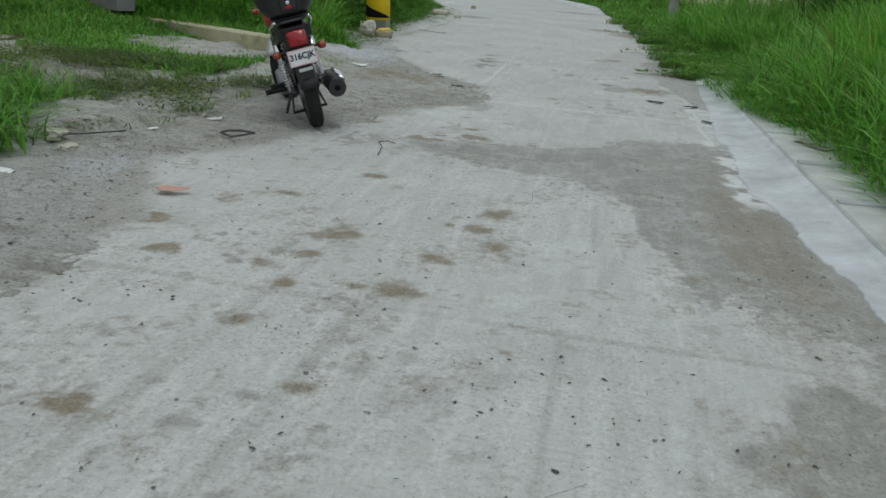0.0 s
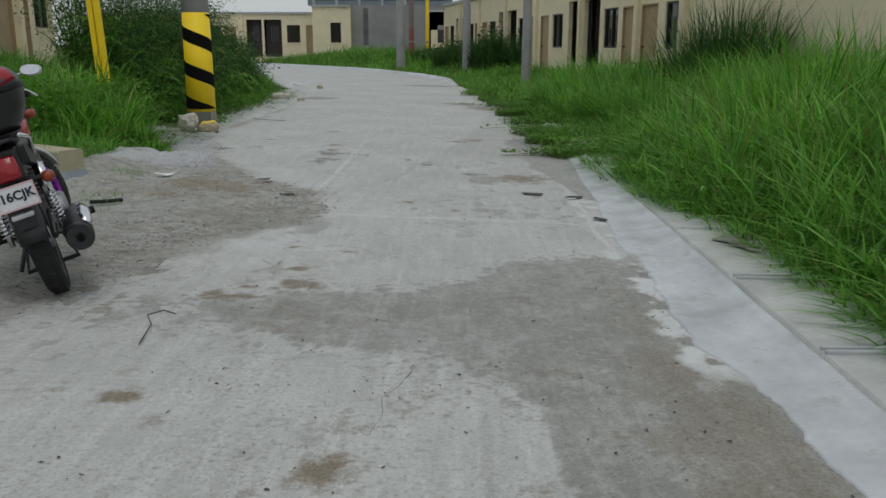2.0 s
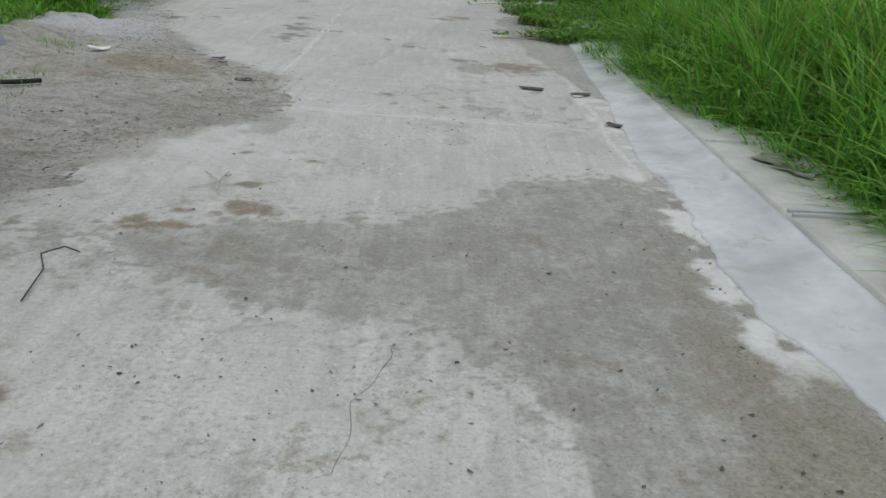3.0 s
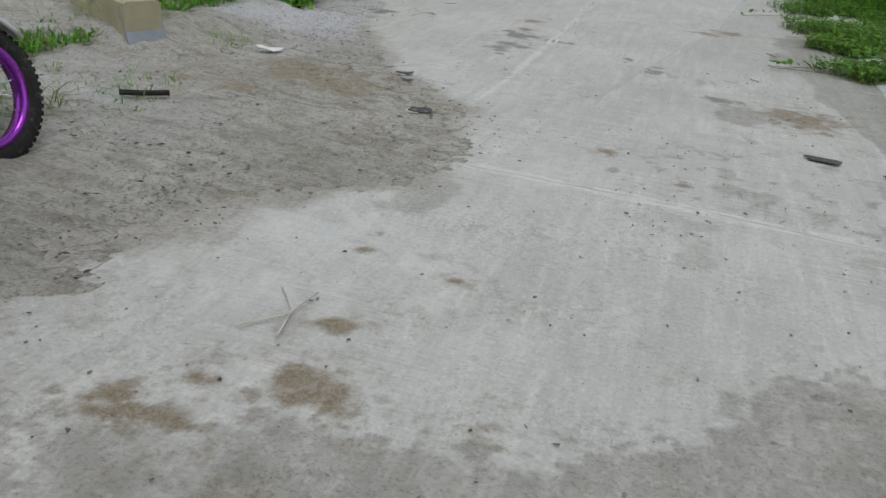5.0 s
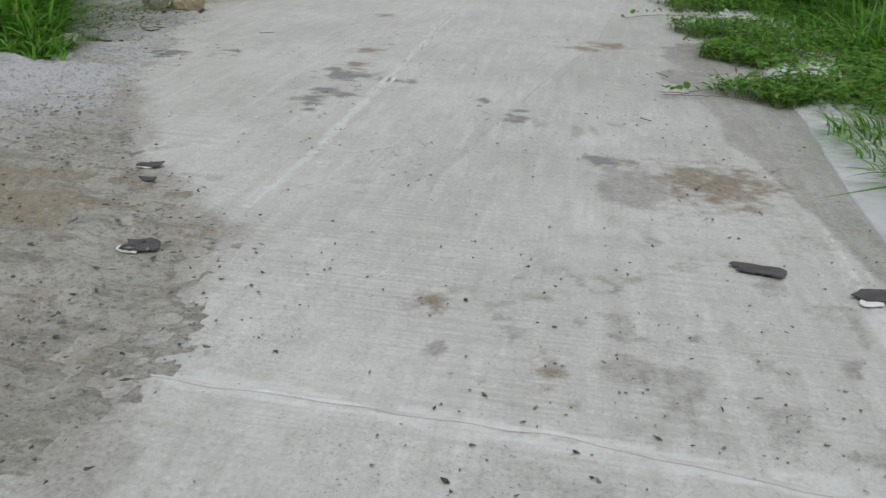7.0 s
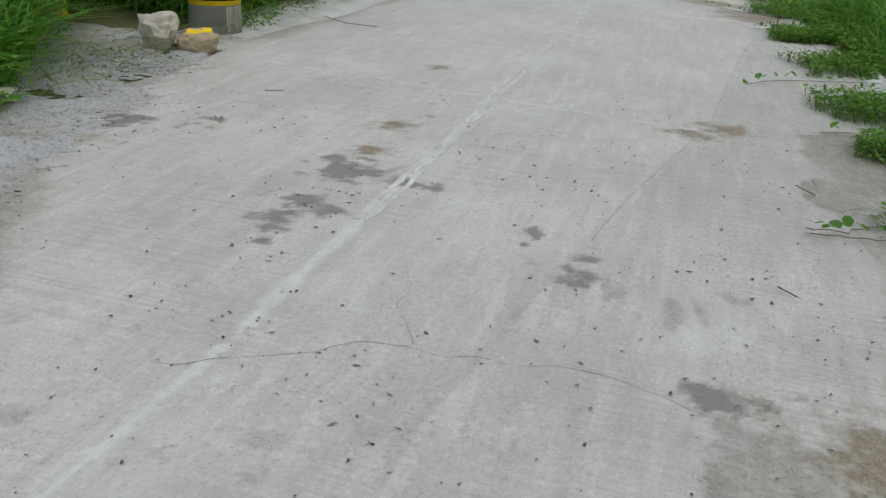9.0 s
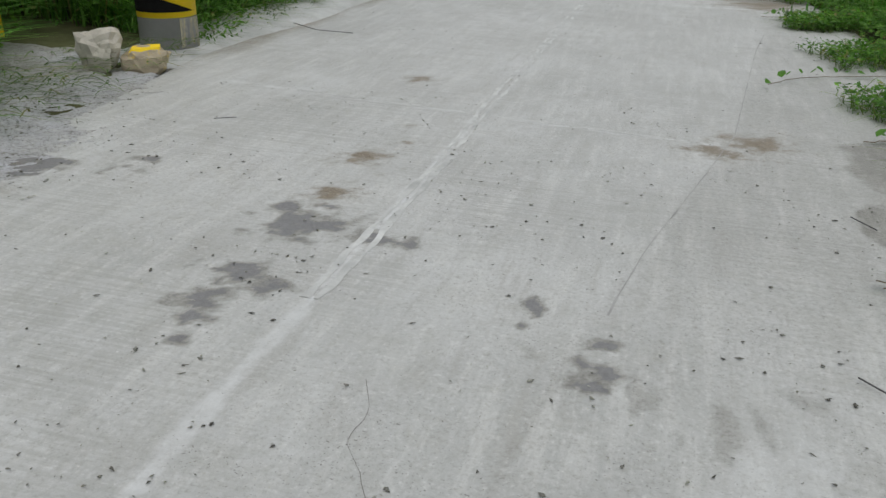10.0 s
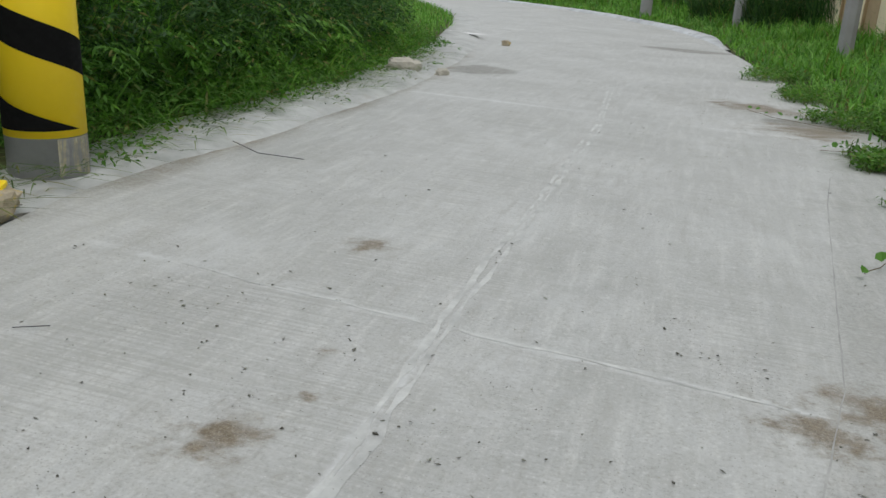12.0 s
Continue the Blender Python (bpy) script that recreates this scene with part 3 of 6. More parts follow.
yb = np.arange(-8, 76, 0.5)
bx = np.stack([road_left(yb) - 0.02, road_right(yb) + 0.02], -1)
by = np.repeat(yb[:, None], 2, 1)
road = tagged(new("road", grid_mesh("road", bx, by, fall(bx) - 0.035, MAT_CRACK)), "pale dusty concrete village road bending away", "road", kind="structure")
JOINTS = [-7.5, -2.3, 2.85, 8.22, 13.66, 19.2, 24.7, 30.2, 35.7, 41.2, 46.7, 52.2, 57.7, 75]
for y0, y1 in zip(JOINTS, JOINTS[1:]):
    res = 0.016 if 1 < y1 < 14 else 0.04 if 1 < y1 < 20 else 0.09 if y1 < 31 else 0.3
    if y1 < 9:
        slab(y0, y1, road_left, road_right, res, res)
    else:
        slab(y0, y1, road_left, road_joint, res * 1.2, res)
        slab(y0, y1, road_joint, road_right, res, res)


def ribbon(name, pts, width, mat, parent, lift=0.003, wob=0.0, seed=0, label=""):
    """A thin flat strip along points on the road, with an uneven edge."""
    P = []
    for (ax, ay), (bx_, by_) in zip(pts, pts[1:]):
        n = max(2, int(math.hypot(bx_ - ax, by_ - ay) / 0.03))
        P += [(ax + (bx_ - ax) * k / n, ay + (by_ - ay) * k / n) for k in range(n)]
    P = np.array(P + [pts[-1]])
    d = np.gradient(P, axis=0)
    d /= np.maximum(np.linalg.norm(d, axis=1, keepdims=True), 1e-6)
    nrm = np.stack([-d[:, 1], d[:, 0]], -1)
    k = np.arange(len(P))
    off = wob * (value_noise(k, k * 0, 4, seed) - 0.5)[:, None] * 2
    w = width * (0.35 + 1.1 * value_noise(k, k * 0 + 9, 3, seed + 3))[:, None]
    A, B, P = P + nrm * (off + w / 2), P + nrm * (off - w / 2), P + nrm * off
    X, Y = np.stack([A[:, 0], P[:, 0], B[:, 0]], -1), np.stack([A[:, 1], P[:, 1], B[:, 1]], -1)
    Z = road_z(X, Y) + 0.0012 + np.array([0, lift, 0])[None]
    ob = new(name, grid_mesh(name, X, Y, Z, mat))
    ob.parent = parent
    return tagged(ob, label=label)


for k, pts in enumerate(([(-1.45, 10.05), (-1.29, 10.16), (-1.12, 10.23), (-1.03, 10.3), (-1.0, 10.34), (-0.8, 10.45), (-0.76, 10.44), (-0.67, 10.42), (-0.55, 10.44), (-0.37, 10.48), (-0.23, 10.48), (-0.08, 10.46), (0.05, 10.44)],
                         [(-0.79, 10.45), (-0.83, 10.57), (-0.9, 10.66), (-0.91, 10.75), (-0.98, 10.92)],
                         [(-0.36, 4.52), (-0.31, 4.55), (-0.29, 4.68), (-0.3, 4.87), (-0.27, 4.95), (-0.25, 5.18)],
                         [(-0.2, 1.5), (-0.1, 1.75), (-0.02, 1.8), (0.1, 1.9)])):
    ribbon("crack", pts, 0.0017, MAT_CRACK, road, 0.0, 0.034, 60 + k, "thin dark crack")

MAT_SEAM = plain("grey_seam", (0.40, 0.40, 0.385), 0.9, spec=0.2, vary=0.25, scale=6)
jy = np.arange(11.3, 21.9, 0.4)
for k, off in enumerate((-0.022, 0.022)):
    ribbon("joint", [(float(road_joint(v)) + off + 0.005 * math.sin(v * 2.1 + k), float(v)) for v in jy], 0.027, MAT_JOINT, road, 0.002, 0.01, 80 + k, "pale raised mortar line")
ribbon("seam", [(-0.39, 11.5), (-0.3, 12.1), (-0.06, 13.2), (0.06, 13.8), (0.32, 16.6), (0.44, 17.5)], 0.007, MAT_SEAM, road, 0.0, 0.002, 95, "thin dark seam")
ribbon("joint", [(-1.15, 8.265), (0.0, 8.25), (0.4, 8.19), (0.95, 8.14)], 0.016, MAT_JOINT, road, 0.002, 0.008, 90, "pale raised mortar line")
ribbon("joint", [(-2.5, 13.8), (-1.38, 13.69)], 0.016, MAT_JOINT, road, 0.002, 0.012, 91, "pale raised mortar line")
ribbon("joint", [(-1.28, 13.68), (-0.8, 13.65), (-0.1, 13.56)], 0.018, MAT_JOINT, road, 0.002, 0.012, 92, "pale raised mortar line")

# ---- kerb on the near side: a white sloping gutter and a rough strip behind it ----
ky = np.arange(-5, 16.4, 0.025)


def strip(name, prof, y, mat, label, wave=0.0, seed=0, kind="structure", category="kerb", sink=0.0):
    """A swept strip: prof holds (distance from the road's edge, height) pairs; wave frays its inner edge."""
    p = np.array(prof)
    j = wave * ((fbm(y, y * 0, 0.9, seed, 5) - 0.5) * 1.3 + 0.25 * (fbm(y, y * 0, 0.15, seed + 5, 3) - 0.5))[:, None]
    k = np.clip(1 - np.arange(len(p)) / 4, 0, 1)[None]
    X = road_right(y)[:, None] + p[None, :, 0] + j * k
    yy = np.repeat(y[:, None], len(p), 1)
    Z = fall(road_right(y))[:, None] + p[None, :, 1] + 0.008 * (fbm(X, yy, 0.5, seed, 3) - 0.5) - sink * (1 - step(y[0], y[0] + 3, y))[:, None]
    return tagged(new(name, grid_mesh(name, X, yy, Z, mat)), label, category, kind=kind)


ks = np.concatenate([[0.0, 0.012], np.linspace(0.05, 0.8, 16), [0.86, 0.9, 0.94, 0.97, 0.99, 1.0]])
fray = (0.07 * (fbm(ky, ky * 0, 0.3, 44, 4) - 0.5) + 0.05 * (fbm(ky, ky * 0, 0.07, 45, 3) - 0.5)) * np.interp(ky, [7.0, 9.0, 12], [1.0, 0.25, 0.25])
k0, k1 = (kerb_edge(ky) + fray)[:, None], (road_right(ky) + 0.112)[:, None]
KX = k0 + (k1 - k0) * ks[None]
KY = np.repeat(ky[:, None], len(ks), 1)
KZ = fall(KX) + np.interp(ks, [0, 0.012, 0.3, 0.75, 0.88, 0.95, 1.0], [-0.012, 0.006, 0.013, 0.034, 0.06, 0.058, 0.0])[None]
KZ = KZ + 0.012 * (fbm(KX, KY, 0.4, 46, 4) - 0.5) * np.clip(ks * 4, 0, 1)[None]
tagged(new("kerb", grid_mesh("kerb", KX, KY, KZ, MAT_KERB)), "white rolled concrete kerb beside the road", "kerb", kind="structure")
strip("pavement", [(0.11, 0.0), (0.135, 0.004), (0.145, 0.036)] + [(0.16 + 0.03 * k, 0.036) for k in range(19)] + [(0.74, -0.1)], ky, MAT_PAVE, "rough pale concrete strip behind the kerb", 0, 8, category="pavement")
for k, (ry, rw) in enumerate(((6.62, 0.45), (6.56, 0.42), (5.43, 0.5), (5.38, 0.45), (9.2, 0.3), (4.2, 0.5), (7.9, 0.36))):
    ridge = part("ridge", boxed(1.53, 1.53 + rw, ry - 0.012, ry + 0.012, -0.02, 0.024, 0.006), MAT_KERB, bpy.data.objects["pavement"])
bm = bmesh.new()
bmesh.ops.create_circle(bm, cap_ends=True, segments=22, radius=1)
for k, v in enumerate(bm.verts):
    q = 1 + 0.5 * (math.sin(k * 1.9) * 0.4 + math.sin(k * 0.7) * 0.5)
    v.co = (1.86 + 0.17 * q * v.co.x, 7.42 + 0.2 * q * v.co.y, 0.022)
part("soil_patch", bm, MAT_DIRT, bpy.data.objects["pavement"], "brown bare soil on the strip")
fy = np.arange(31.5, 62, 0.25)
strip("kerb", [(-0.1, -0.01), (-0.03, 0.05), (0.1, 0.08), (0.3, 0.085), (0.35, -0.1)], fy, MAT_KERB, "white concrete kerb along the bend", 0.1, 5, sink=0.14)
ly = np.arange(13.0, 44, 0.1)
lx = np.stack([road_left(ly) - d for d in (-0.12, 0.0, 0.15, 0.6, 0.65)], -1)
lz = fall(lx) + np.array([-0.008, 0.03, 0.055, 0.06, -0.1])[None] + 0.03 * (fbm(lx, np.repeat(ly[:, None], 5, 1), 0.4, 4) - 0.5) - 0.12 * (1 - step(13.0, 14.2, ly))[:, None] - 0.05 * (1 - step(14.8, 16.2, ly))[:, None]
tagged(new("kerb", grid_mesh("kerb", lx, np.repeat(ly[:, None], 5, 1), lz, MAT_PAVE)), "dusty grey concrete kerb under cut grass", "kerb", kind="structure")

# ---- dirt shoulder ----
dx, dy = np.meshgrid(np.arange(-9, -0.7, 0.028), np.arange(0.4, 14.2, 0.028))
edge = dirt_edge(dy) - dx + 0.4 * (fbm(dx, dy, 0.5, 3, 5) - 0.5) + 0.32 * (fbm(dx, dy, 0.1, 9, 4) - 0.5) + 0.3 * (fbm(dx, dy, 0.035, 29, 2) - 0.5)
rise = 0.003 * step(-0.05, 0.0, edge) + 0.018 * step(0.0, 0.6, edge) - 0.02 * step(0.03, -0.12, edge)
mound = (0.02 + 0.10 * fbm(dx, dy, 0.3, 19, 6)) * blot(dx, dy, -3.9, 10.7, 0.9, 0.8, 20, 0.8, 0.6, 5) + 0.08 * blot(dx, dy, -4.6, 9.6, 1.2, 0.6, 0, 0.5, 0.6, 6) + 0.10 * blot(dx, dy, -3.7, 5.0, 0.5, 0.8, 0, 0.6, 0.4, 8)
ruts = 0.014 * (value_noise(dx * 0.35 + dy * 0.9, dx * 0.1, 0.16, 4) - 0.5) * step(0.3, 0.8, edge)
dz = fall(dx) + lot(dx, dy) * 0.6 + rise + mound + ruts + (0.045 * (fbm(dx, dy, 0.22, 12, 6) - 0.5) + 0.034 * (fbm(dx, dy, 0.08, 14, 2) - 0.5)) * step(-0.1, 0.3, edge)
n1, n2 = fbm(dx, dy, 0.7, 51, 4), fbm(dx, dy, 0.18, 52, 4)
brown = np.clip(blot(dx, dy, -2.2, 9.3, 1.3, 0.42, 14, 0.9, 0.25, 9) * (0.1 + 0.55 * step(0.4, 0.62, fbm(dx * 0.4, dy, 0.16, 53, 4))) + 0.35 * step(0.58, 0.74, n2), 0, 1)
white = np.clip(0.42 * blot(dx, dy, -2.95, 10.75, 0.75, 0.6, 15, 0.6, 0.4, 11, 0.4) + 0.6 * blot(dx, dy, -3.7, 12.6, 0.9, 1.3, 0, 0.6, 0.4, 12, 0.4) + 0.5 * blot(dx, dy, -3.6, 11.0, 0.9, 0.7, 15, 0.8, 0.4, 13) + 0.3 * blot(dx, dy, -2.3, 3.6, 0.8, 0.9, 0, 0.8, 0.4, 15) + 0.25 * step(0.52, 0.66, n1) * (dx < -2.6) + 0.25 * blot(dx, dy, -3.4, 7.9, 1.5, 0.5, 10, 0.7, 0.4, 14), 0, 1)
fade = np.minimum(dx + 9.0, dy - 0.4) + 2.4 * (fbm(dx, dy, 1.3, 66, 4) - 0.5) + 0.5 * (fbm(dx, dy, 0.2, 67, 3) - 0.5)
edge = np.where(fade > 0.7, edge, -1.0)
face = (edge > -0.16)[:-1, :-1] & (edge > -0.16)[1:, 1:]
tagged(new("dirt_shoulder", grid_mesh("dirt_shoulder", dx, dy, dz, MAT_DIRT, np.stack([dx * 0, brown, white], -1), face)), "grey-brown dry dirt shoulder with gravel and ruts", "dirt", kind="structure")

# ---- houses ----
MAT_CREAM = plain("cream_plaster", (0.80, 0.71, 0.50), 0.85, spec=0.2, vary=0.08, scale=1.2, bump=0.08, wear=(0.62, 0.54, 0.37))
MAT_CREAM2 = plain("deep_cream_plaster", (0.70, 0.57, 0.33), 0.85, spec=0.2, vary=0.1, scale=1.2, bump=0.08)
MAT_TAN = plain("tan_paint", (0.42, 0.31, 0.18), 0.6, spec=0.3, vary=0.15, scale=2, bump=0.05)
MAT_GATE = plain("dark_brown_gate", (0.045, 0.035, 0.035), 0.5, spec=0.4, vary=0.3, scale=3, bump=0.05)
MAT_FRAME = plain("black_window_frame", (0.02, 0.02, 0.022), 0.4, spec=0.5, vary=0.2)
MAT_GREY = plain("raw_grey_render", (0.30, 0.30, 0.295), 0.9, spec=0.2, vary=0.22, scale=0.7, bump=0.15, wear=(0.24, 0.24, 0.235))
MAT_ROOF = plain("grey_roof_sheet", (0.42, 0.43, 0.43), 0.5, spec=0.4, vary=0.12, scale=1)
MAT_WHITE = plain("white_trim", (0.78, 0.77, 0.72), 0.7, spec=0.3, vary=0.08)
MAT_BLUE = plain("bluish_cladding", (0.18, 0.23, 0.26), 0.5, spec=0.5, vary=0.2, scale=2)
MAT_GLASS, _n, _l, _b = material("dark_glass", 0.06, 0.0, 0.6)
_b.inputs["Base Color"].default_value = (0.012, 0.014, 0.016, 1)


def wall_with_openings(u0, u1, z0, z1, openings, thick=0.15):
    """A wall along local x, its outer face at y = 0; openings: (u0, u1, z0, z1)."""
    bm, u = bmesh.new(), u0
    for a, b, lo, hi in sorted(openings):
        if a > u:
            box(bm, u, a, -thick, 0, z0, z1)
        if lo > z0:
            box(bm, a, b, -thick, 0, z0, lo)
        if hi < z1:
            box(bm, a, b, -thick, 0, hi, z1)
        u = b
    if u < u1:
        box(bm, u, u1, -thick, 0, z0, z1)
    bmesh.ops.remove_doubles(bm, verts=bm.verts, dist=0.001)
    return bm


def add_window(house, a, b, lo, hi):
    w = part("window", boxed(a + 0.05, b - 0.05, -0.11, -0.10, lo + 0.05, hi - 0.05), MAT_GLASS, house, "dark window pane")
    bm = bmesh.new()
    for x0, x1, z0, z1 in ((a, b, lo, lo + 0.05), (a, b, hi - 0.05, hi), (a, a + 0.05, lo + 0.05, hi - 0.05), (b - 0.05, b, lo + 0.05, hi - 0.05), ((a + b) / 2 - 0.025, (a + b) / 2 + 0.025, lo + 0.05, hi - 0.05)):
        box(bm, x0, x1, -0.12, -0.05, z0, z1)
    part("frame", bm, MAT_FRAME, w)
    part("sill", boxed(a - 0.04, b + 0.04, 0.0, 0.03, lo - 0.06, lo - 0.002), MAT_CREAM, w)
    return w


def add_door(house, a, b, lo, hi):
    d = part("door", boxed(a + 0.04, b - 0.04, -0.1, -0.06, lo, hi - 0.04, 0.004), MAT_TAN, house, "plain tan door")
    bm = bmesh.new()
    box(bm, a, a + 0.04, -0.12, 0.01, lo, hi)
    box(bm, b - 0.04, b, -0.12, 0.01, lo, hi)
    box(bm, a + 0.04, b - 0.04, -0.12, 0.01, hi - 0.04, hi)
    part("frame", bm, MAT_TAN, d)
    part("handle", tube(bmesh.new(), [(b - 0.1, -0.06, lo + 1.0), (b - 0.1, 0.0, lo + 1.0)], 0.025), MAT_FRAME, d)
    return d


def add_gate(house, a, b, lo, hi):
    g = part("gate", boxed(a + 0.03, b - 0.03, -0.5, -0.47, lo, hi), MAT_GATE, house, "dark brown recessed entrance screen")
    part("pane", boxed(a + 0.25, b - 0.35, -0.465, -0.46, lo + 1.0, hi - 0.4), MAT_GLASS, g)
    n = max(2, int((b - a) / 0.22))
    for k in range(n + 1):
        x = a + 0.05 + (b - a - 0.1) * k / n
        part("bar", boxed(x - 0.015, x + 0.015, -0.46, -0.43, lo, hi), MAT_GATE, g)


def row_house(m, u0, u1, doors, windows, gates, piers, floor, top, label, z_roof=3.5, depth=5.0):
    h = empty("row_house", m, label, "house", "row houses")
    ops = [(a, b, floor, top) for a, b in doors] + [(a, b, floor + 0.95, top) for a, b in windows] + [(a, b, floor, top + 0.35) for a, b in gates]
    part("wall", wall_with_openings(u0, u1, -0.3, z_roof, ops), MAT_CREAM, h)
    bm = bmesh.new()
    box(bm, u0, u0 + 0.15, -depth, -0.15, -0.3, z_roof)
    box(bm, u1 - 0.15, u1, -depth, -0.15, -0.3, z_roof)
    box(bm, u0 + 0.15, u1 - 0.15, -depth, -depth + 0.15, -0.3, z_roof)
    box(bm, u0 + 0.15, u1 - 0.15, -depth + 0.15, -0.15, floor - 0.1, floor)
    part("inner_wall", bm, MAT_CREAM2, h)
    bm = box(bmesh.new(), u0 - 0.02, u1 + 0.02, -depth - 0.2, 0.1, z_roof, z_roof + 0.12)
    for k in range(int((u1 - u0) / 0.25)):
        box(bm, u0 + 0.25 * k, u0 + 0.25 * k + 0.05, -depth - 0.2, 0.08, z_roof + 0.123, z_roof + 0.16)
    part("roof", bm, MAT_ROOF, h)
    for a, b in windows:
        add_window(h, a, b, floor + 0.95, top)
    for a, b in doors:
        add_door(h, a, b, floor, top)
    for a, b in gates:
        add_gate(h, a, b, floor, top + 0.35)
    for a in piers:
        part("pilaster", boxed(a - 0.11, a + 0.11, 0.002, 0.12, -0.3, z_roof - 0.01), MAT_CREAM, h)
    return h


DUPLEX = dict(doors=[(0.36, 1.12), (8.04, 9.0)], windows=[(1.47, 2.6), (6.45, 7.6)], gates=[(2.93, 4.35), (4.76, 5.86)], piers=[0.0, 4.55])
right_row = pose(4.45, 27.85, 0, 0, 0, 101.9)
for k in range(3):
    row_house(right_row @ pose(-2.0 + 9.5 * k, 0, 0), 0, 9.5, floor=0.27, top=2.38, label="cream row house with tan doors and dark windows", **DUPLEX)
row_house(right_row @ pose(-6.9, 0, 0), 0, 4.9, [(3.7, 4.7)], [(2.1, 3.25)], [(0.3, 1.7)], [], 0.27, 2.38, "cream row house half hidden by tall grass")
row_house(right_row @ pose(-17.0, 1.2, 0), 0, 10.0, [], [], [], [9.8], 0.27, 2.38, "plain cream end wall of a row house above tall grass")
left_row = pose(-12.47, 28.25, 0, 0, 0, -78.1) @ Matrix.Diagonal((1.38, 1.2, 1.1, 1))
row_house(left_row, 0, 6.4, [(1.9, 2.5), (2.95, 4.1)], [(0.35, 1.5), (4.6, 5.9)], [], [2.72], 0.63, 2.74, "cream row house end with tan doors and dark windows", 3.9)
row_house(left_row @ pose(6.42, 0, 0), 0, 9.5, floor=0.63, top=2.74, z_roof=3.9, label="cream row house with tan doors and dark gates", **DUPLEX)

# far houses across the bend
h = empty("far_house", pose(-5.2, 60, 0, 0, 0, 180), "unfinished grey rendered house wall at the bend", "house", "far houses")
part("wall", boxed(-3.2, 3.1, -7, 0, -0.3, 3.9), MAT_GREY, h)
part("parapet", boxed(-4.2, -3.2, -7, 0, 2.3, 3.85), MAT_GREY, h)
part("upper_storey", boxed(-4.6, 5.2, -7, -0.9, 3.9, 7.0), MAT_BLUE, h)
for k in range(6):
    x = -4.3 + 1.55 * k
    w = part("window", boxed(x, x + 1.2, -0.9, -0.87, 4.25, 5.6), MAT_GLASS, h)
    part("frame", boxed(x + 1.25, x + 1.4, -0.9, -0.8, 3.9, 6.2), MAT_ROOF, w)
part("stain", boxed(1.0, 1.35, 0.001, 0.006, 1.3, 3.7), plain("dark_wet_streak", (0.16, 0.16, 0.16), 0.9, vary=0.4, scale=1.5), h, "dark wet streak down the wall")
row_house(pose(-7.35, 59.6, 0, 0, 0, 180), 0, 2.55, [], [(0.65, 1.35)], [], [], 0.5, 2.75, "cream house wing beside a grey wall", 3.75)
row_house(pose(-9.92, 60.3, 0, 0, 0, 180), 0, 4.9, [(0.1, 0.55)], [(0.95, 1.85)], [(2.2, 3.4), (3.55, 4.6)], [], 0.5, 2.6, "low cream row house with dark gates", 3.3)
row_house(pose(-14.85, 60.3, 0, 0, 0, 180), 0, 9.5, floor=0.5, top=2.5, z_roof=3.3, label="low cream row house with dark gates", **DUPLEX)
row_house(pose(1.2, 60.0, 0, 0, 0, 180), 0, 3.3, [], [(1.95, 2.75)], [], [], 0.5, 2.6, "small cream house beside a grey wall", 3.45)

# ---- poles ----
MAT_YELLOW = plain("yellow_paint", (0.93, 0.66, 0.014), 0.5, spec=0.4, vary=0.06, scale=3, bump=0.05)
MAT_BLACK = plain("black_paint", (0.006, 0.006, 0.006), 0.85, spec=0.1, vary=0.3, scale=3, bump=0.05)
MAT_POLE = plain("pole_concrete", (0.33, 0.33, 0.325), 0.85, spec=0.25, vary=0.15, scale=2.5, bump=0.25)
MAT_DRIP, _n, _l, _b = material("weathered_runs", 0.9, spec=0.2)
_co = _n.new("ShaderNodeTexCoord").outputs["Object"]
_run = tex_noise(MAT_DRIP.node_tree, 1.0, 5, 0.65, _co, (17, 17, 1.6))
_col = ramp(MAT_DRIP.node_tree, _run, [(0.34, (0.15, 0.15, 0.15)), (0.47, (0.27, 0.27, 0.26)), (0.55, (0.40, 0.36, 0.22)), (0.63, (0.55, 0.54, 0.50))])
_col = mixed(MAT_DRIP.node_tree, ramp(MAT_DRIP.node_tree, tex_noise(MAT_DRIP.node_tree, 30, 5, 0.7, _co), [(0.4, (0.6, 0.6, 0.6)), (0.6, (0, 0, 0))]), _col, (0.2, 0.2, 0.195))
_l.new(_col, _b.inputs["Base Color"])
MAT_STAIN = plain("yellowish_run", (0.50, 0.42, 0.18), 0.85, spec=0.2, vary=0.25, scale=14)
MAT_STEEL = plain("dull_steel", (0.35, 0.37, 0.38), 0.4, 0.8, vary=0.2)


def pole_radius(z):
    return 0.212 - 0.0095 * z


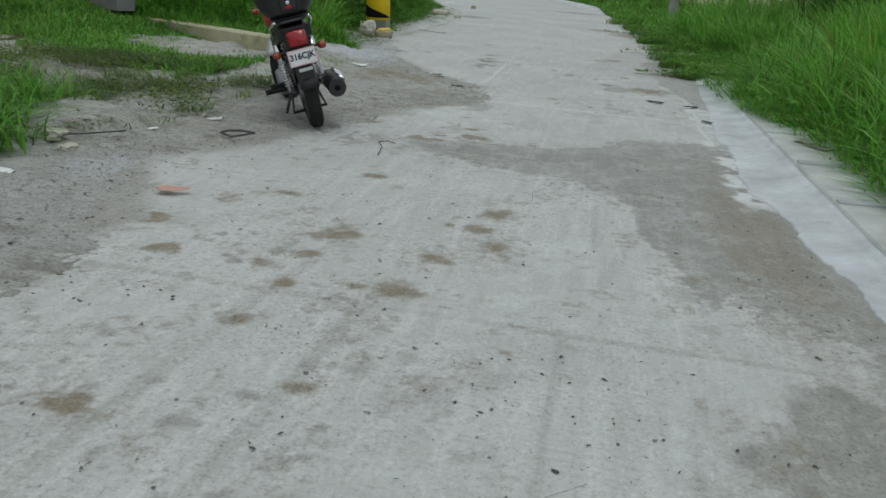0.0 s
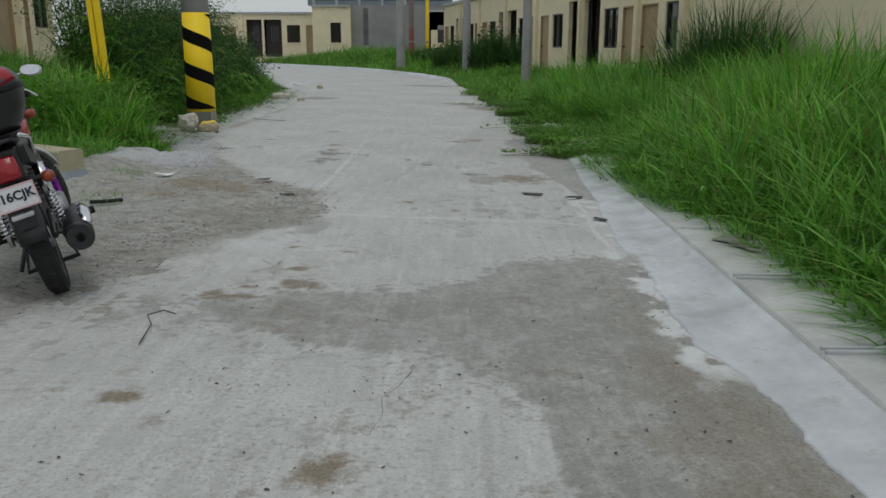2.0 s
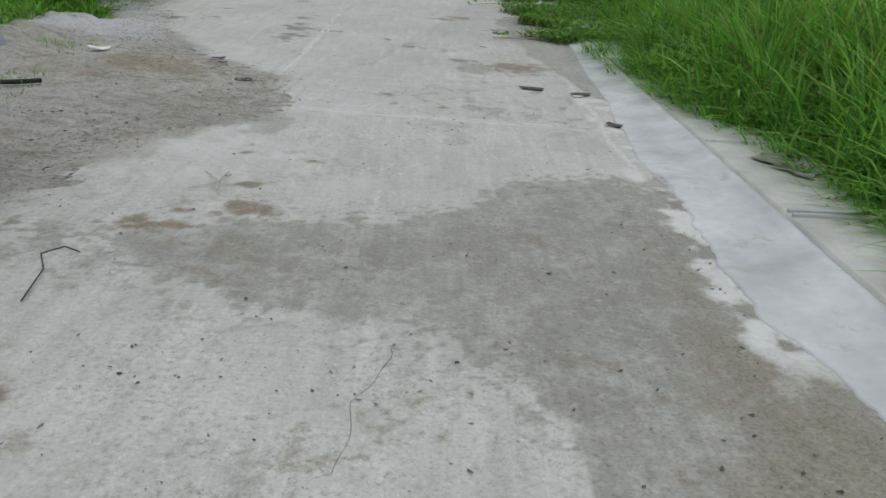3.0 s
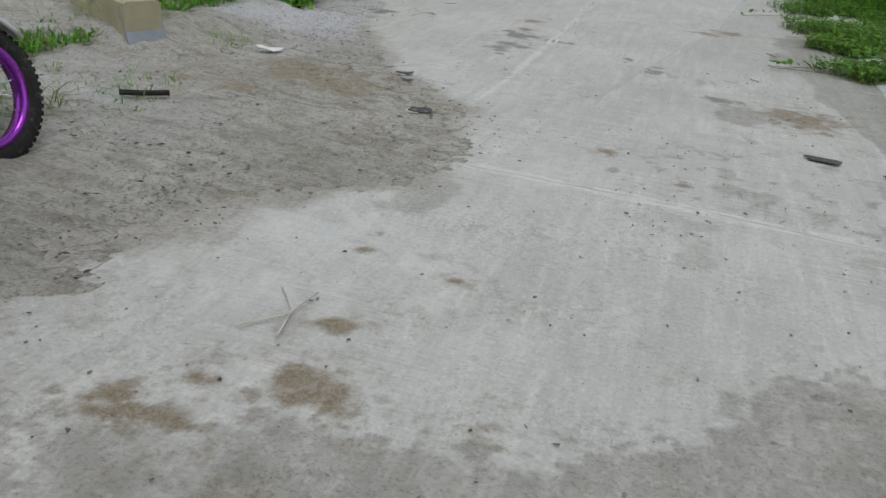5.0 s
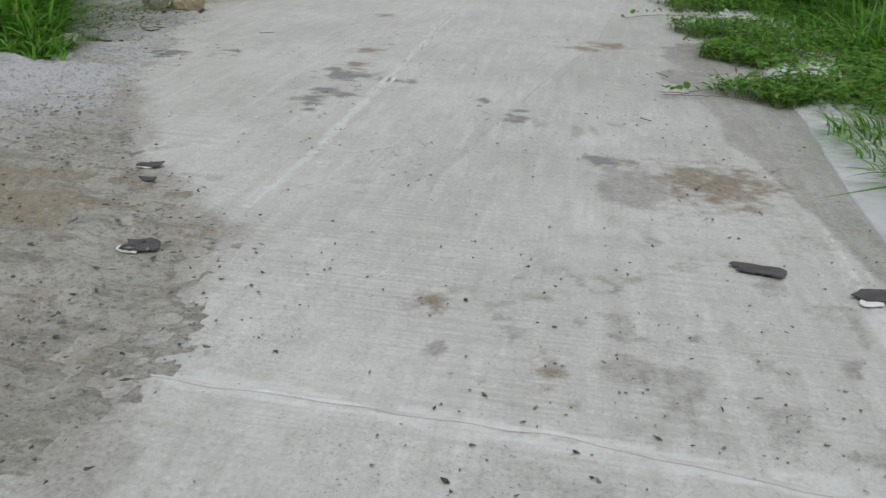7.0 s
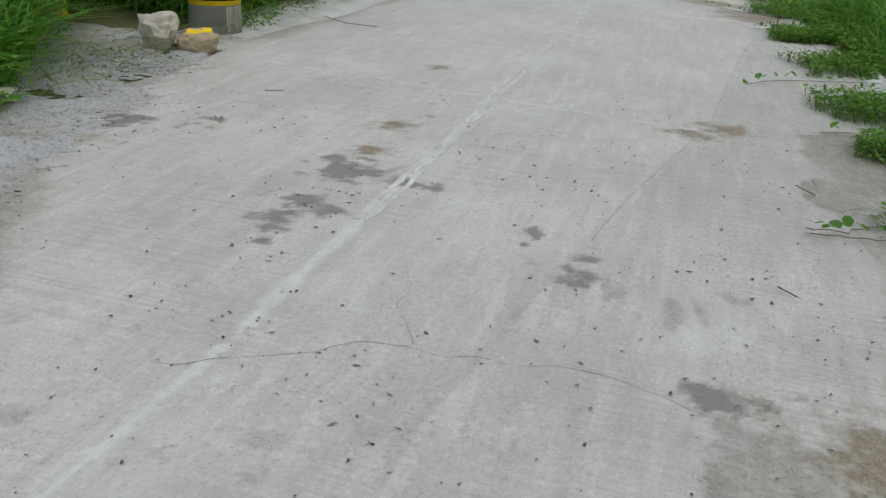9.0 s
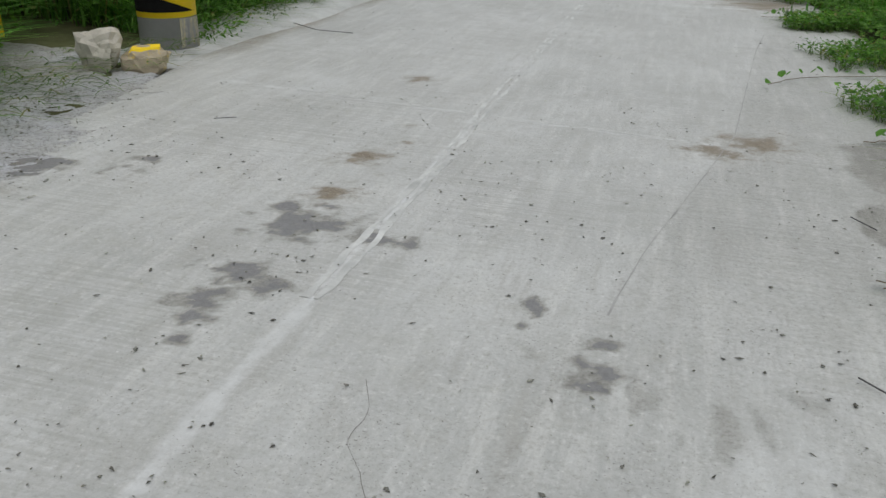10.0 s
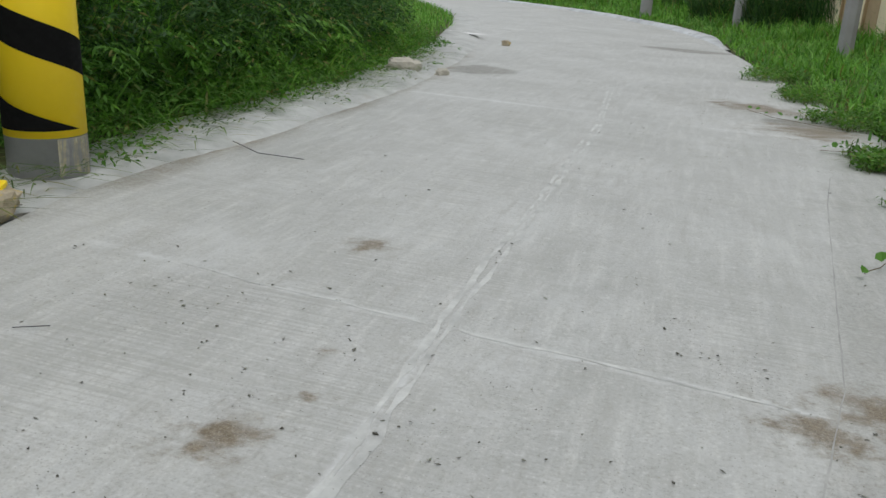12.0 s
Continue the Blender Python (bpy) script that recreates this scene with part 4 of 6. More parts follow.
def striped_pole(m):
    p = empty("utility_pole", m, "concrete utility pole with yellow and black hazard stripes", "utility pole")
    part("shaft", tube(bmesh.new(), [(0, 0, -0.3), (0, 0, 8.5)], [pole_radius(-0.3), pole_radius(8.5)], 40), MAT_POLE, p, smooth=True)
    band = part("yellow_band", tube(bmesh.new(), [(0, 0, 0.29), (0, 0, 1.72)], [pole_radius(0.29) + 0.002, pole_radius(1.72) + 0.002], 48), MAT_YELLOW, p, "yellow painted band", True)
    bm = bmesh.new()
    pitch, thick, z_low, z_high, turns, n = 0.5, 0.19, 0.33, 1.70, 4.2, 340
    last = None
    for k in range(n + 1):
        a = 2 * math.pi * turns * k / n
        zc = -0.095 + pitch * turns * k / n
        lo, hi = min(max(zc - thick / 2, z_low), z_high), min(max(zc + thick / 2, z_low), z_high)
        ang = radians(-120) - a
        row = [bm.verts.new(((pole_radius(z) + 0.005) * math.cos(ang), (pole_radius(z) + 0.005) * math.sin(ang), z)) for z in (lo, (lo + hi) / 2, hi)]
        if last and hi - lo > 0.002:
            for i in (0, 1):
                bm.faces.new((last[i], last[i + 1], row[i + 1], row[i]))
        last = row
    part("stripe", bm, MAT_BLACK, band, "black spiral stripe", True)
    rnd = random.Random(5)
    for a0, a1, z0, z1, mat, tag in ((-34, 32, 0.0, 0.285, MAT_DRIP, "weathered patch with pale and yellow runs"),):
        bm = bmesh.new()
        rows = []
        for k in range(9):
            ang = radians(a0 + (a1 - a0) * k / 8)
            lo = z0 + rnd.uniform(0, 0.12)
            rows.append([bm.verts.new(((pole_radius(z) + (0.003 if mat is not MAT_STAIN else 0.005)) * math.cos(ang), (pole_radius(z) + (0.003 if mat is not MAT_STAIN else 0.005)) * math.sin(ang), z)) for z in (lo, (lo + z1) / 2, z1)])
        for r0, r1 in zip(rows, rows[1:]):
            for i in (0, 1):
                bm.faces.new((r0[i], r1[i], r1[i + 1], r0[i + 1]))
        part("run", bm, mat, p, tag, True)
    return p


striped_pole(pose(-3.94, 14.7, 0.02, 0, 0, 0))


def grey_pole(m, r, height, label, mat, sides=8):
    p = empty("utility_pole", m, label, "utility pole")
    part("shaft", tube(bmesh.new(), [(0, 0, -0.3), (0, 0, height)], [r, r * 0.75], sides), mat, p)
    part("strap", tube(bmesh.new(), [(0, 0, 1.35), (0, 0, 1.43)], [r * 0.97 + 0.012] * 2, sides), MAT_STEEL, p)
    return p


grey_pole(pose(2.15, 30.3, 0.05, 0, 0, 20), 0.17, 8, "grey concrete utility pole in low grass", MAT_POLE)
grey_pole(pose(0.25, 40.0, 0.1, 0, 0, 10), 0.19, 8, "grey concrete utility pole beside bushes", MAT_POLE)
grey_pole(pose(-2.95, 44.2, 0.05), 0.22, 9, "tall grey concrete pole at the bend", MAT_POLE, 16)
red = grey_pole(pose(-2.75, 50.0, 0.1), 0.14, 9, "thin brown pole with a red lower half", plain("brown_pole", (0.24, 0.17, 0.16), 0.8, vary=0.2))
part("red_band", tube(bmesh.new(), [(0, 0, 0), (0, 0, 2.1)], [0.145, 0.143], 8), plain("faded_red", (0.30, 0.10, 0.09), 0.7, vary=0.25), red)
grey_pole(pose(-2.05, 55.0, 0.1), 0.12, 9, "thin yellow pole before a grey wall", MAT_YELLOW)
guard = empty("guy_guard", pose(-5.2, 14.3, 0.15, 0, -3, 0), "pair of tall yellow steel guy-wire guards in grass", "post")
for x in (-0.048, 0.048):
    bm = bmesh.new()
    box(bm, x - 0.035, x + 0.035, -0.01, 0.01, -0.3, 4.2)
    box(bm, x - 0.035, x - 0.02, 0.01, 0.07, -0.3, 4.2)
    box(bm, x + 0.02, x + 0.035, 0.01, 0.07, -0.3, 4.2)
    part("channel", bm, MAT_YELLOW, guard)


# ---- motorcycle ----
MAT_RUBBER = plain("black_rubber", (0.02, 0.02, 0.02), 0.8, spec=0.3, vary=0.35, scale=12, bump=0.25, wear=(0.07, 0.065, 0.055))
MAT_PLASTIC = plain("black_plastic", (0.016, 0.016, 0.018), 0.42, spec=0.5, vary=0.25, scale=8, bump=0.06)
MAT_CHROME = plain("chrome", (0.72, 0.73, 0.75), 0.18, 1.0, vary=0.12, scale=14, bump=0.0)
MAT_DARKMETAL = plain("dark_metal", (0.05, 0.05, 0.055), 0.45, 0.7, vary=0.3, scale=10)
MAT_ALLOY = plain("engine_alloy", (0.30, 0.30, 0.31), 0.5, 0.8, vary=0.3, scale=10)
MAT_REDLENS = plain("red_lens", (0.30, 0.006, 0.012), 0.2, spec=0.6, vary=0.15, scale=20, bump=0.0)
MAT_AMBER = plain("amber_lens", (0.26, 0.04, 0.015), 0.25, spec=0.6, vary=0.15, scale=20, bump=0.0)
MAT_PURPLE = plain("purple_anodised_rim", (0.32, 0.06, 0.50), 0.22, 0.9, vary=0.45, scale=6, bump=0.0)
MAT_TANK = plain("red_tank_paint", (0.32, 0.02, 0.025), 0.25, spec=0.6, vary=0.1, scale=4, bump=0.0)
MAT_PLATE = plain("plate_white", (0.66, 0.66, 0.67), 0.45, spec=0.4, vary=0.08, scale=9, bump=0.03)
MAT_PINK = plain("plate_border", (0.60, 0.40, 0.42), 0.5, vary=0.1)
MAT_INK = plain("plate_ink", (0.02, 0.03, 0.05), 0.5, vary=0.1)
MAT_SILVER = plain("silver_plastic", (0.55, 0.56, 0.57), 0.35, 0.4, vary=0.12)


def revolve(profile, seg=36, closed=True):
    """Turns (radius, x) pairs round the local x axis."""
    bm, rings = bmesh.new(), []
    for k in range(seg):
        a = 2 * math.pi * k / seg
        rings.append([bm.verts.new((x, r * math.cos(a), r * math.sin(a))) for r, x in profile])
    n = len(profile)
    for k in range(seg):
        p, q = rings[k], rings[(k + 1) % seg]
        for j in range(n if closed else n - 1):
            bm.faces.new((p[j], q[j], q[(j + 1) % n], p[(j + 1) % n]))
    bmesh.ops.recalc_face_normals(bm, faces=bm.faces)
    return bm


def moved(bm, m):
    bmesh.ops.transform(bm, matrix=m, verts=bm.verts)
    return bm


def loft(sections, smooth_cap=True):
    """A closed body through rings of equal length."""
    bm = bmesh.new()
    rings = [[bm.verts.new(p) for p in s] for s in sections]
    for a, b in zip(rings, rings[1:]):
        for j in range(len(a)):
            bm.faces.new((a[j], a[(j + 1) % len(a)], b[(j + 1) % len(a)], b[j]))
    bm.faces.new(rings[0][::-1])
    bm.faces.new(rings[-1])
    bmesh.ops.recalc_face_normals(bm, faces=bm.faces)
    return bm


def oval(cx, cy, z, w, d, n=24, power=2.6):
    """A rounded-rectangle ring in a level plane."""
    out = []
    for k in range(n):
        a = 2 * math.pi * k / n
        c, s = math.cos(a), math.sin(a)
        out.append((cx + w / 2 * math.copysign(abs(c) ** (2 / power), c), cy + d / 2 * math.copysign(abs(s) ** (2 / power), s), z))
    return out


def wheel(bike, name, y, tyre_w, rim_mat, m, label):
    r, w = 0.29, tyre_w
    prof = [(r - 0.075, -w * 0.42), (r - 0.05, -w * 0.5), (r - 0.02, -w * 0.46), (r - 0.006, -w * 0.3), (r, -w * 0.1), (r, w * 0.1), (r - 0.006, w * 0.3), (r - 0.02, w * 0.46), (r - 0.05, w * 0.5), (r - 0.075, w * 0.42)]
    t = part(name, moved(revolve(prof, 48), m), MAT_RUBBER, bike, label, True)
    rim = [(r - 0.072, -w * 0.44), (r - 0.095, -w * 0.36), (r - 0.1, 0), (r - 0.095, w * 0.36), (r - 0.072, w * 0.44), (r - 0.08, 0)]
    part("rim", moved(revolve(rim, 48), m), rim_mat, t, "", True)
    part("hub", moved(revolve([(0.0, -0.06), (0.055, -0.06), (0.06, -0.03), (0.045, 0.0), (0.06, 0.03), (0.055, 0.06), (0.0, 0.06)], 20, False), m), MAT_ALLOY, t)
    for k in range(18):
        a, s = 2 * math.pi * k / 18, (-1) ** k
        b = a + 0.35 * (1 if k % 4 < 2 else -1)
        p = [(s * 0.035, 0.055 * math.cos(b), 0.055 * math.sin(b)), (s * 0.01, (r - 0.092) * math.cos(a), (r - 0.092) * math.sin(a))]
        part("spoke", moved(tube(bmesh.new(), p, 0.0024, 5), m), MAT_CHROME, t)
    # tread blocks
    bm = bmesh.new()
    for k in range(60):
        a = 2 * math.pi * k / 60
        for s in (-1, 1):
            box(bm, s * w * 0.2 - w * 0.12, s * w * 0.2 + w * 0.12, -0.009, 0.009, r - 0.006, r + 0.002, 0, pose(0, 0, 0, math.degrees(a) + 2 * s))
    part("tread", moved(bm, m), MAT_RUBBER, t)
    return t


def motorcycle(m):
    b = empty("motorcycle", m, "black and red motorcycle with top box on its stand", "motorcycle")
    wheel(b, "rear_wheel", 0, 0.105, MAT_DARKMETAL, pose(0, 0, 0.29), "worn black rear tyre")
    wheel(b, "front_wheel", 1.27, 0.085, MAT_PURPLE, pose(0, 1.29, 0.29, 0, 0, -32), "black front tyre on a purple spoked rim")
    # frame
    bm = bmesh.new()
    tube(bm, [(0, 0.98, 0.84), (0, 0.72, 0.74), (0, 0.4, 0.70), (0, 0.2, 0.68)], 0.024)
    tube(bm, [(0, 0.98, 0.80), (0, 0.90, 0.5), (0, 0.80, 0.24), (0, 0.5, 0.2), (0, 0.42, 0.35)], 0.02)
    for s in (-1, 1):
        tube(bm, [(s * 0.09, 0.45, 0.33), (s * 0.1, 0.42, 0.6), (s * 0.1, 0.1, 0.68), (s * 0.09, -0.22, 0.73)], 0.013)
        tube(bm, [(s * 0.07, 0.42, 0.34), (s * 0.075, 0.2, 0.31), (s * 0.075, -0.03, 0.29)], 0.017)
    part("frame", bm, MAT_DARKMETAL, b)
    # engine, tank, seat, covers
    e = part("engine", boxed(-0.13, 0.13, 0.45, 0.78, 0.2, 0.42, 0.035), MAT_ALLOY, b)
    for k in range(7):
        part("fin", boxed(-0.1, 0.1, 0.56, 0.76, 0.43 + 0.024 * k, 0.442 + 0.024 * k, 0.002), MAT_ALLOY, e)
    part("crankcase", moved(revolve([(0.0, -0.17), (0.09, -0.17), (0.105, -0.15), (0.105, 0.15), (0.09, 0.17), (0.0, 0.17)], 24, False), pose(0, 0.58, 0.3)), MAT_ALLOY, e, "", True)
    part("tank", loft([oval(0, 0.68, 0.68, 0.14, 0.36), oval(0, 0.68, 0.74, 0.27, 0.44), oval(0, 0.69, 0.82, 0.28, 0.42), oval(0, 0.69, 0.88, 0.2, 0.3), oval(0, 0.69, 0.9, 0.08, 0.12)]), MAT_TANK, b, "glossy dark red fuel tank", True)
    part("seat", loft([oval(0, 0.13, 0.70, 0.2, 0.72, power=4), oval(0, 0.13, 0.74, 0.25, 0.76, power=4), oval(0, 0.13, 0.78, 0.24, 0.74, power=4), oval(0, 0.13, 0.80, 0.18, 0.66, power=4)]), MAT_PLASTIC, b, "black vinyl saddle", True)
    for s in (-1, 1):
        part("side_cover", boxed(s * 0.12 - 0.02, s * 0.12 + 0.02, 0.12, 0.42, 0.5, 0.69, 0.018), MAT_PLASTIC, b)
        part("tail_panel", loft([[(s * 0.10 + x, y, z) for x, y, z in ((-0.02, -0.26, 0.70), (0.02, -0.26, 0.70), (0.02, -0.28, 0.78), (-0.02, -0.28, 0.78))],
                                 [(s * 0.12 + x, y, z) for x, y, z in ((-0.02, 0.2, 0.62), (0.02, 0.2, 0.62), (0.02, 0.2, 0.74), (-0.02, 0.2, 0.74))]]), MAT_PLASTIC, b)
    # mudguards
    def guard_arc(y, a0, a1, r, w, mm):
        secs = []
        for k in range(15):
            a = radians(a0 + (a1 - a0) * k / 14)
            ring = []
            for q, h in ((-0.5, -0.02), (-0.42, 0.008), (0, 0.018), (0.42, 0.008), (0.5, -0.02), (0.4, -0.004), (0, 0.01), (-0.4, -0.004)):
                ring.append((q * w, (r + h) * math.cos(a), (r + h) * math.sin(a)))
            secs.append(ring)
        return moved(loft(secs), mm)
    part("rear_mudguard", guard_arc(0, 60, 172, 0.325, 0.14, pose(0, 0, 0.3)), MAT_PLASTIC, b, "", True)
    part("front_mudguard", guard_arc(0, 25, 150, 0.31, 0.11, pose(0, 1.29, 0.3, 0, 0, -32)), MAT_SILVER, b, "silver front mudguard", True)
    part("mud_flap", boxed(-0.05, 0.05, -0.345, -0.335, 0.42, 0.52, 0.004, pose(0, 0, 0)), MAT_PLASTIC, b)
    # rear shocks with coils
    for s in (-1, 1):
        p0, p1 = Vector((s * 0.125, -0.02, 0.30)), Vector((s * 0.125, 0.06, 0.66))
        sh = part("shock_absorber", tube(bmesh.new(), [p0, p1], 0.014, 10), MAT_CHROME, b, "chrome shock absorber", True)
        part("upper_sleeve", tube(bmesh.new(), [p0.lerp(p1, 0.55), p0.lerp(p1, 0.97)], 0.029, 14), MAT_CHROME, sh, "", True)
        coil = [p0.lerp(p1, 0.12 + 0.45 * k / 72) + Vector((0.026 * math.cos(k * 0.7), 0.026 * math.sin(k * 0.7), 0)) for k in range(73)]
        part("spring", tube(bmesh.new(), coil, 0.0045, 6), MAT_CHROME, sh)
        part("grab_strut", tube(bmesh.new(), [(s * 0.13, 0.1, 0.69), (s * 0.15, -0.15, 0.80), (s * 0.12, -0.34, 0.84)], 0.011), MAT_CHROME, b, "", True)
    # muffler
    mf = part("muffler", moved(revolve([(0.0, -0.27), (0.05, -0.27), (0.068, -0.25), (0.068, 0.12), (0.05, 0.2), (0.022, 0.25), (0.02, 0.5), (0.0, 0.5)], 26, False), pose(0.19, -0.02, 0.31, 4, 0, 90)), MAT_DARKMETAL, b, "black round muffler", True)
    part("end_cap", moved(revolve([(0.0, 0.0), (0.022, 0.0), (0.024, -0.006), (0.062, -0.006), (0.067, 0.004), (0.0, 0.01)], 26, False), pose(0.19, -0.297, 0.295, 4, 0, 90)), MAT_PLASTIC, mf)
    part("tail_pipe", tube(bmesh.new(), [(0.19, -0.32, 0.293), (0.19, -0.28, 0.295)], 0.016, 12), MAT_BLACK, mf)
    part("heat_shield", tube(bmesh.new(), [(0.235, -0.27, 0.345), (0.24, 0.0, 0.355), (0.235, 0.1, 0.36)], [0.03, 0.033, 0.024], 8), MAT_CHROME, mf, "chrome heat shield", True)
    part("exhaust_pipe", tube(bmesh.new(), [(0.19, 0.24, 0.30), (0.17, 0.5, 0.24), (0.1, 0.8, 0.27), (0.02, 0.8, 0.5)], 0.019, 10), MAT_DARKMETAL, mf, "", True)
    # tail
    tl = part("tail_light", loft([oval(0, 0, 0, 0.17, 0.125, 16, 6), oval(0, 0, 0.05, 0.165, 0.12, 16, 6), oval(0, 0, 0.065, 0.14, 0.1, 16, 6)]), MAT_REDLENS, b, "red tail light", True)
    tl.matrix_basis = pose(0, -0.3, 0.70, 80) @ Matrix.Diagonal((0.82, 0.92, 1, 1))
    part("housing", boxed(-0.085, 0.085, -0.3, -0.16, 0.63, 0.79, 0.02), MAT_PLASTIC, b)
    pl = part("number_plate", boxed(-0.12, 0.12, -0.004, 0.004, -0.068, 0.068, 0.003), MAT_PLATE, b, "white number plate reading 316CJK")
    pl.matrix_basis = pose(0, -0.375, 0.58, -8) @ Matrix.Scale(0.83, 4)
    bm = bmesh.new()
    for x0, x1, z0, z1 in ((-0.12, 0.12, 0.058, 0.068), (-0.12, 0.12, -0.068, -0.058), (-0.12, -0.11, -0.058, 0.058), (0.11, 0.12, -0.058, 0.058)):
        box(bm, x0, x1, -0.0062, -0.0045, z0, z1)
    part("border", bm, MAT_PINK, pl)
    cu = bpy.data.curves.new("plate_text", "FONT")
    cu.body, cu.size, cu.align_x, cu.align_y, cu.extrude, cu.offset = "316CJK", 0.069, "CENTER", "CENTER", 0.0008, 0.0022
    tx = new("characters", cu)
    cu.materials.append(MAT_INK)
    tx.parent = pl
    tx.matrix_basis = pose(0, -0.0075, 0.006, 90)
    for z, n, w in ((-0.046, 5, 0.022),):
        for k in range(n):
            x = (k - (n - 1) / 2) * 0.045
            part("small_print", boxed(x - w / 2, x + w / 2, -0.0064, -0.0046, z - 0.003, z + 0.003), MAT_SILVER, pl)
    part("plate_lamp", boxed(-0.05, 0.05, -0.372, -0.33, 0.476, 0.5, 0.008), MAT_SILVER, b, "silver plate bracket")
    for s in (-1, 1):
        g = part("turn_signal", loft([oval(0, 0, -0.035, 0.04, 0.04, 14), oval(0, 0, -0.01, 0.062, 0.055, 14), oval(0, 0, 0.02, 0.056, 0.05, 14), oval(0, 0, 0.032, 0.03, 0.028, 14)]), MAT_AMBER, b, "amber turn signal", True)
        g.matrix_basis = pose(s * 0.165, -0.27, 0.615, 90)
        part("stalk", tube(bmesh.new(), [(s * 0.06, -0.24, 0.625), (s * 0.165, -0.25, 0.615)], 0.01), MAT_PLASTIC, b)
        f = part("front_signal", loft([oval(0, 0, -0.035, 0.04, 0.04, 14), oval(0, 0, 0.0, 0.062, 0.055, 14), oval(0, 0, 0.03, 0.03, 0.028, 14)]), MAT_AMBER, b, "amber turn signal", True)
        f.matrix_basis = pose(s * 0.16, 1.03 - s * 0.12, 0.83, 90, 0, -38)
    # rack and top box
    bm = bmesh.new()
    for s in (-1, 1):
        tube(bm, [(s * 0.11, 0.05, 0.82), (s * 0.12, -0.18, 0.825), (s * 0.08, -0.34, 0.83)], 0.011)
    tube(bm, [(-0.1, -0.08, 0.825), (0.1, -0.08, 0.825)], 0.011)
    tube(bm, [(-0.08, -0.34, 0.83), (0.08, -0.34, 0.83)], 0.011)
    part("rack", bm, MAT_DARKMETAL, b)
    part("box_plate", loft([oval(0, -0.16, 0.835, 0.26, 0.34, 24, 4), oval(0, -0.16, 0.855, 0.28, 0.36, 24, 4)]), MAT_PLASTIC, b)
    tb = part("top_box", loft([oval(0, -0.16, 0.858, 0.26, 0.30, 32, 3.2), oval(0, -0.16, 0.89, 0.33, 0.345, 32, 3.2), oval(0, -0.16, 0.96, 0.40, 0.385, 32, 3.2), oval(0, -0.16, 1.025, 0.435, 0.40, 32, 3.2), oval(0, -0.16, 1.03, 0.445, 0.41, 32, 3.2)]), MAT_PLASTIC, b, "black plastic top box with a red reflector", True)
    part("lid", loft([oval(0, -0.16, 1.036, 0.445, 0.41, 32, 3.2), oval(0, -0.155, 1.08, 0.43, 0.395, 32, 3.2), oval(0, -0.14, 1.125, 0.37, 0.33, 32, 3), oval(0, -0.12, 1.15, 0.28, 0.24, 32, 2.6), oval(0, -0.11, 1.158, 0.12, 0.1, 32, 2.4)]), MAT_PLASTIC, tb, "", True)
    # reflector, a bowed band on the back of the lid
    secs = []
    for k in range(25):
        u = -1 + 2 * k / 24
        a = radians(-90 + 62 * u)
        e1, e2 = 2 / 3.2, 2 / 3.2
        c, s = math.cos(a), math.sin(a)
        def at(w, d, cy, z, o):
            return (w / 2 * math.copysign(abs(c) ** e1, c) * o, cy + d / 2 * math.copysign(abs(s) ** e2, s) * o, z)
        lift = 0.03 * abs(u) ** 1.5
        secs.append([at(0.438, 0.403, -0.157, 1.058 + lift * 0.6, 1.012), at(0.385, 0.345, -0.143, 1.112 + lift * 0.3, 1.03), at(0.33, 0.285, -0.132, 1.142 + lift * 0.1, 1.03), at(0.35, 0.3, -0.14, 1.118, 0.97), at(0.41, 0.37, -0.155, 1.07, 0.97)])
    part("reflector", loft(secs), MAT_REDLENS, tb, "curved red reflector", True)
    part("latch", boxed(-0.055, 0.055, -0.372, -0.33, 0.90, 1.05, 0.012), MAT_PLASTIC, tb)
    part("lock", moved(revolve([(0.0, 0.0), (0.012, 0.0), (0.013, 0.008), (0.0, 0.012)], 16, False), pose(0, -0.372, 0.955, 0, 0, -90)), MAT_CHROME, tb, "chrome key lock")
    part("release_button", boxed(-0.02, 0.02, -0.378, -0.365, 0.915, 0.938, 0.004), MAT_REDLENS, tb, "red release button")
    # fork, bars, mirrors
    turn = pose(0, 1.02, 0.98, 0, 12, -32) @ pose(0, 0, -0.95)
    for s in (-1, 1):
        part("fork_leg", tube(bmesh.new(), [(s * 0.067, 1.26 - s * 0.052, 0.29), (s * 0.067, 1.12 - s * 0.052, 0.58), (s * 0.067, 1.0 - s * 0.052, 0.9)], [0.026, 0.024, 0.016], 12), MAT_CHROME, b, "chrome fork leg", True)
    hb = part("handlebar", moved(tube(bmesh.new(), [(-0.36, -0.22, 1.0), (-0.2, -0.12, 1.02), (-0.09, -0.06, 0.93), (0, -0.06, 0.92), (0.09, -0.06, 0.93), (0.2, -0.12, 1.02), (0.36, -0.22, 1.0)], 0.011, 10), turn), MAT_CHROME, b, "", True)
    for s in (-1, 1):
        part("grip", moved(tube(bmesh.new(), [(s * 0.24, -0.145, 1.015), (s * 0.37, -0.226, 0.999)], 0.018, 12), turn), MAT_RUBBER, hb, "", True)
        part("lever", moved(tube(bmesh.new(), [(s * 0.2, -0.07, 1.01), (s * 0.28, -0.08, 0.995), (s * 0.38, -0.15, 0.98)], 0.007, 8), turn), MAT_CHROME, hb, "chrome lever")
        part("mirror_stem", moved(tube(bmesh.new(), [(s * 0.19, -0.11, 1.02), (s * 0.2, -0.08, 1.07), (s * 0.3, -0.1, 1.1)], 0.006, 8), turn), MAT_CHROME, hb)
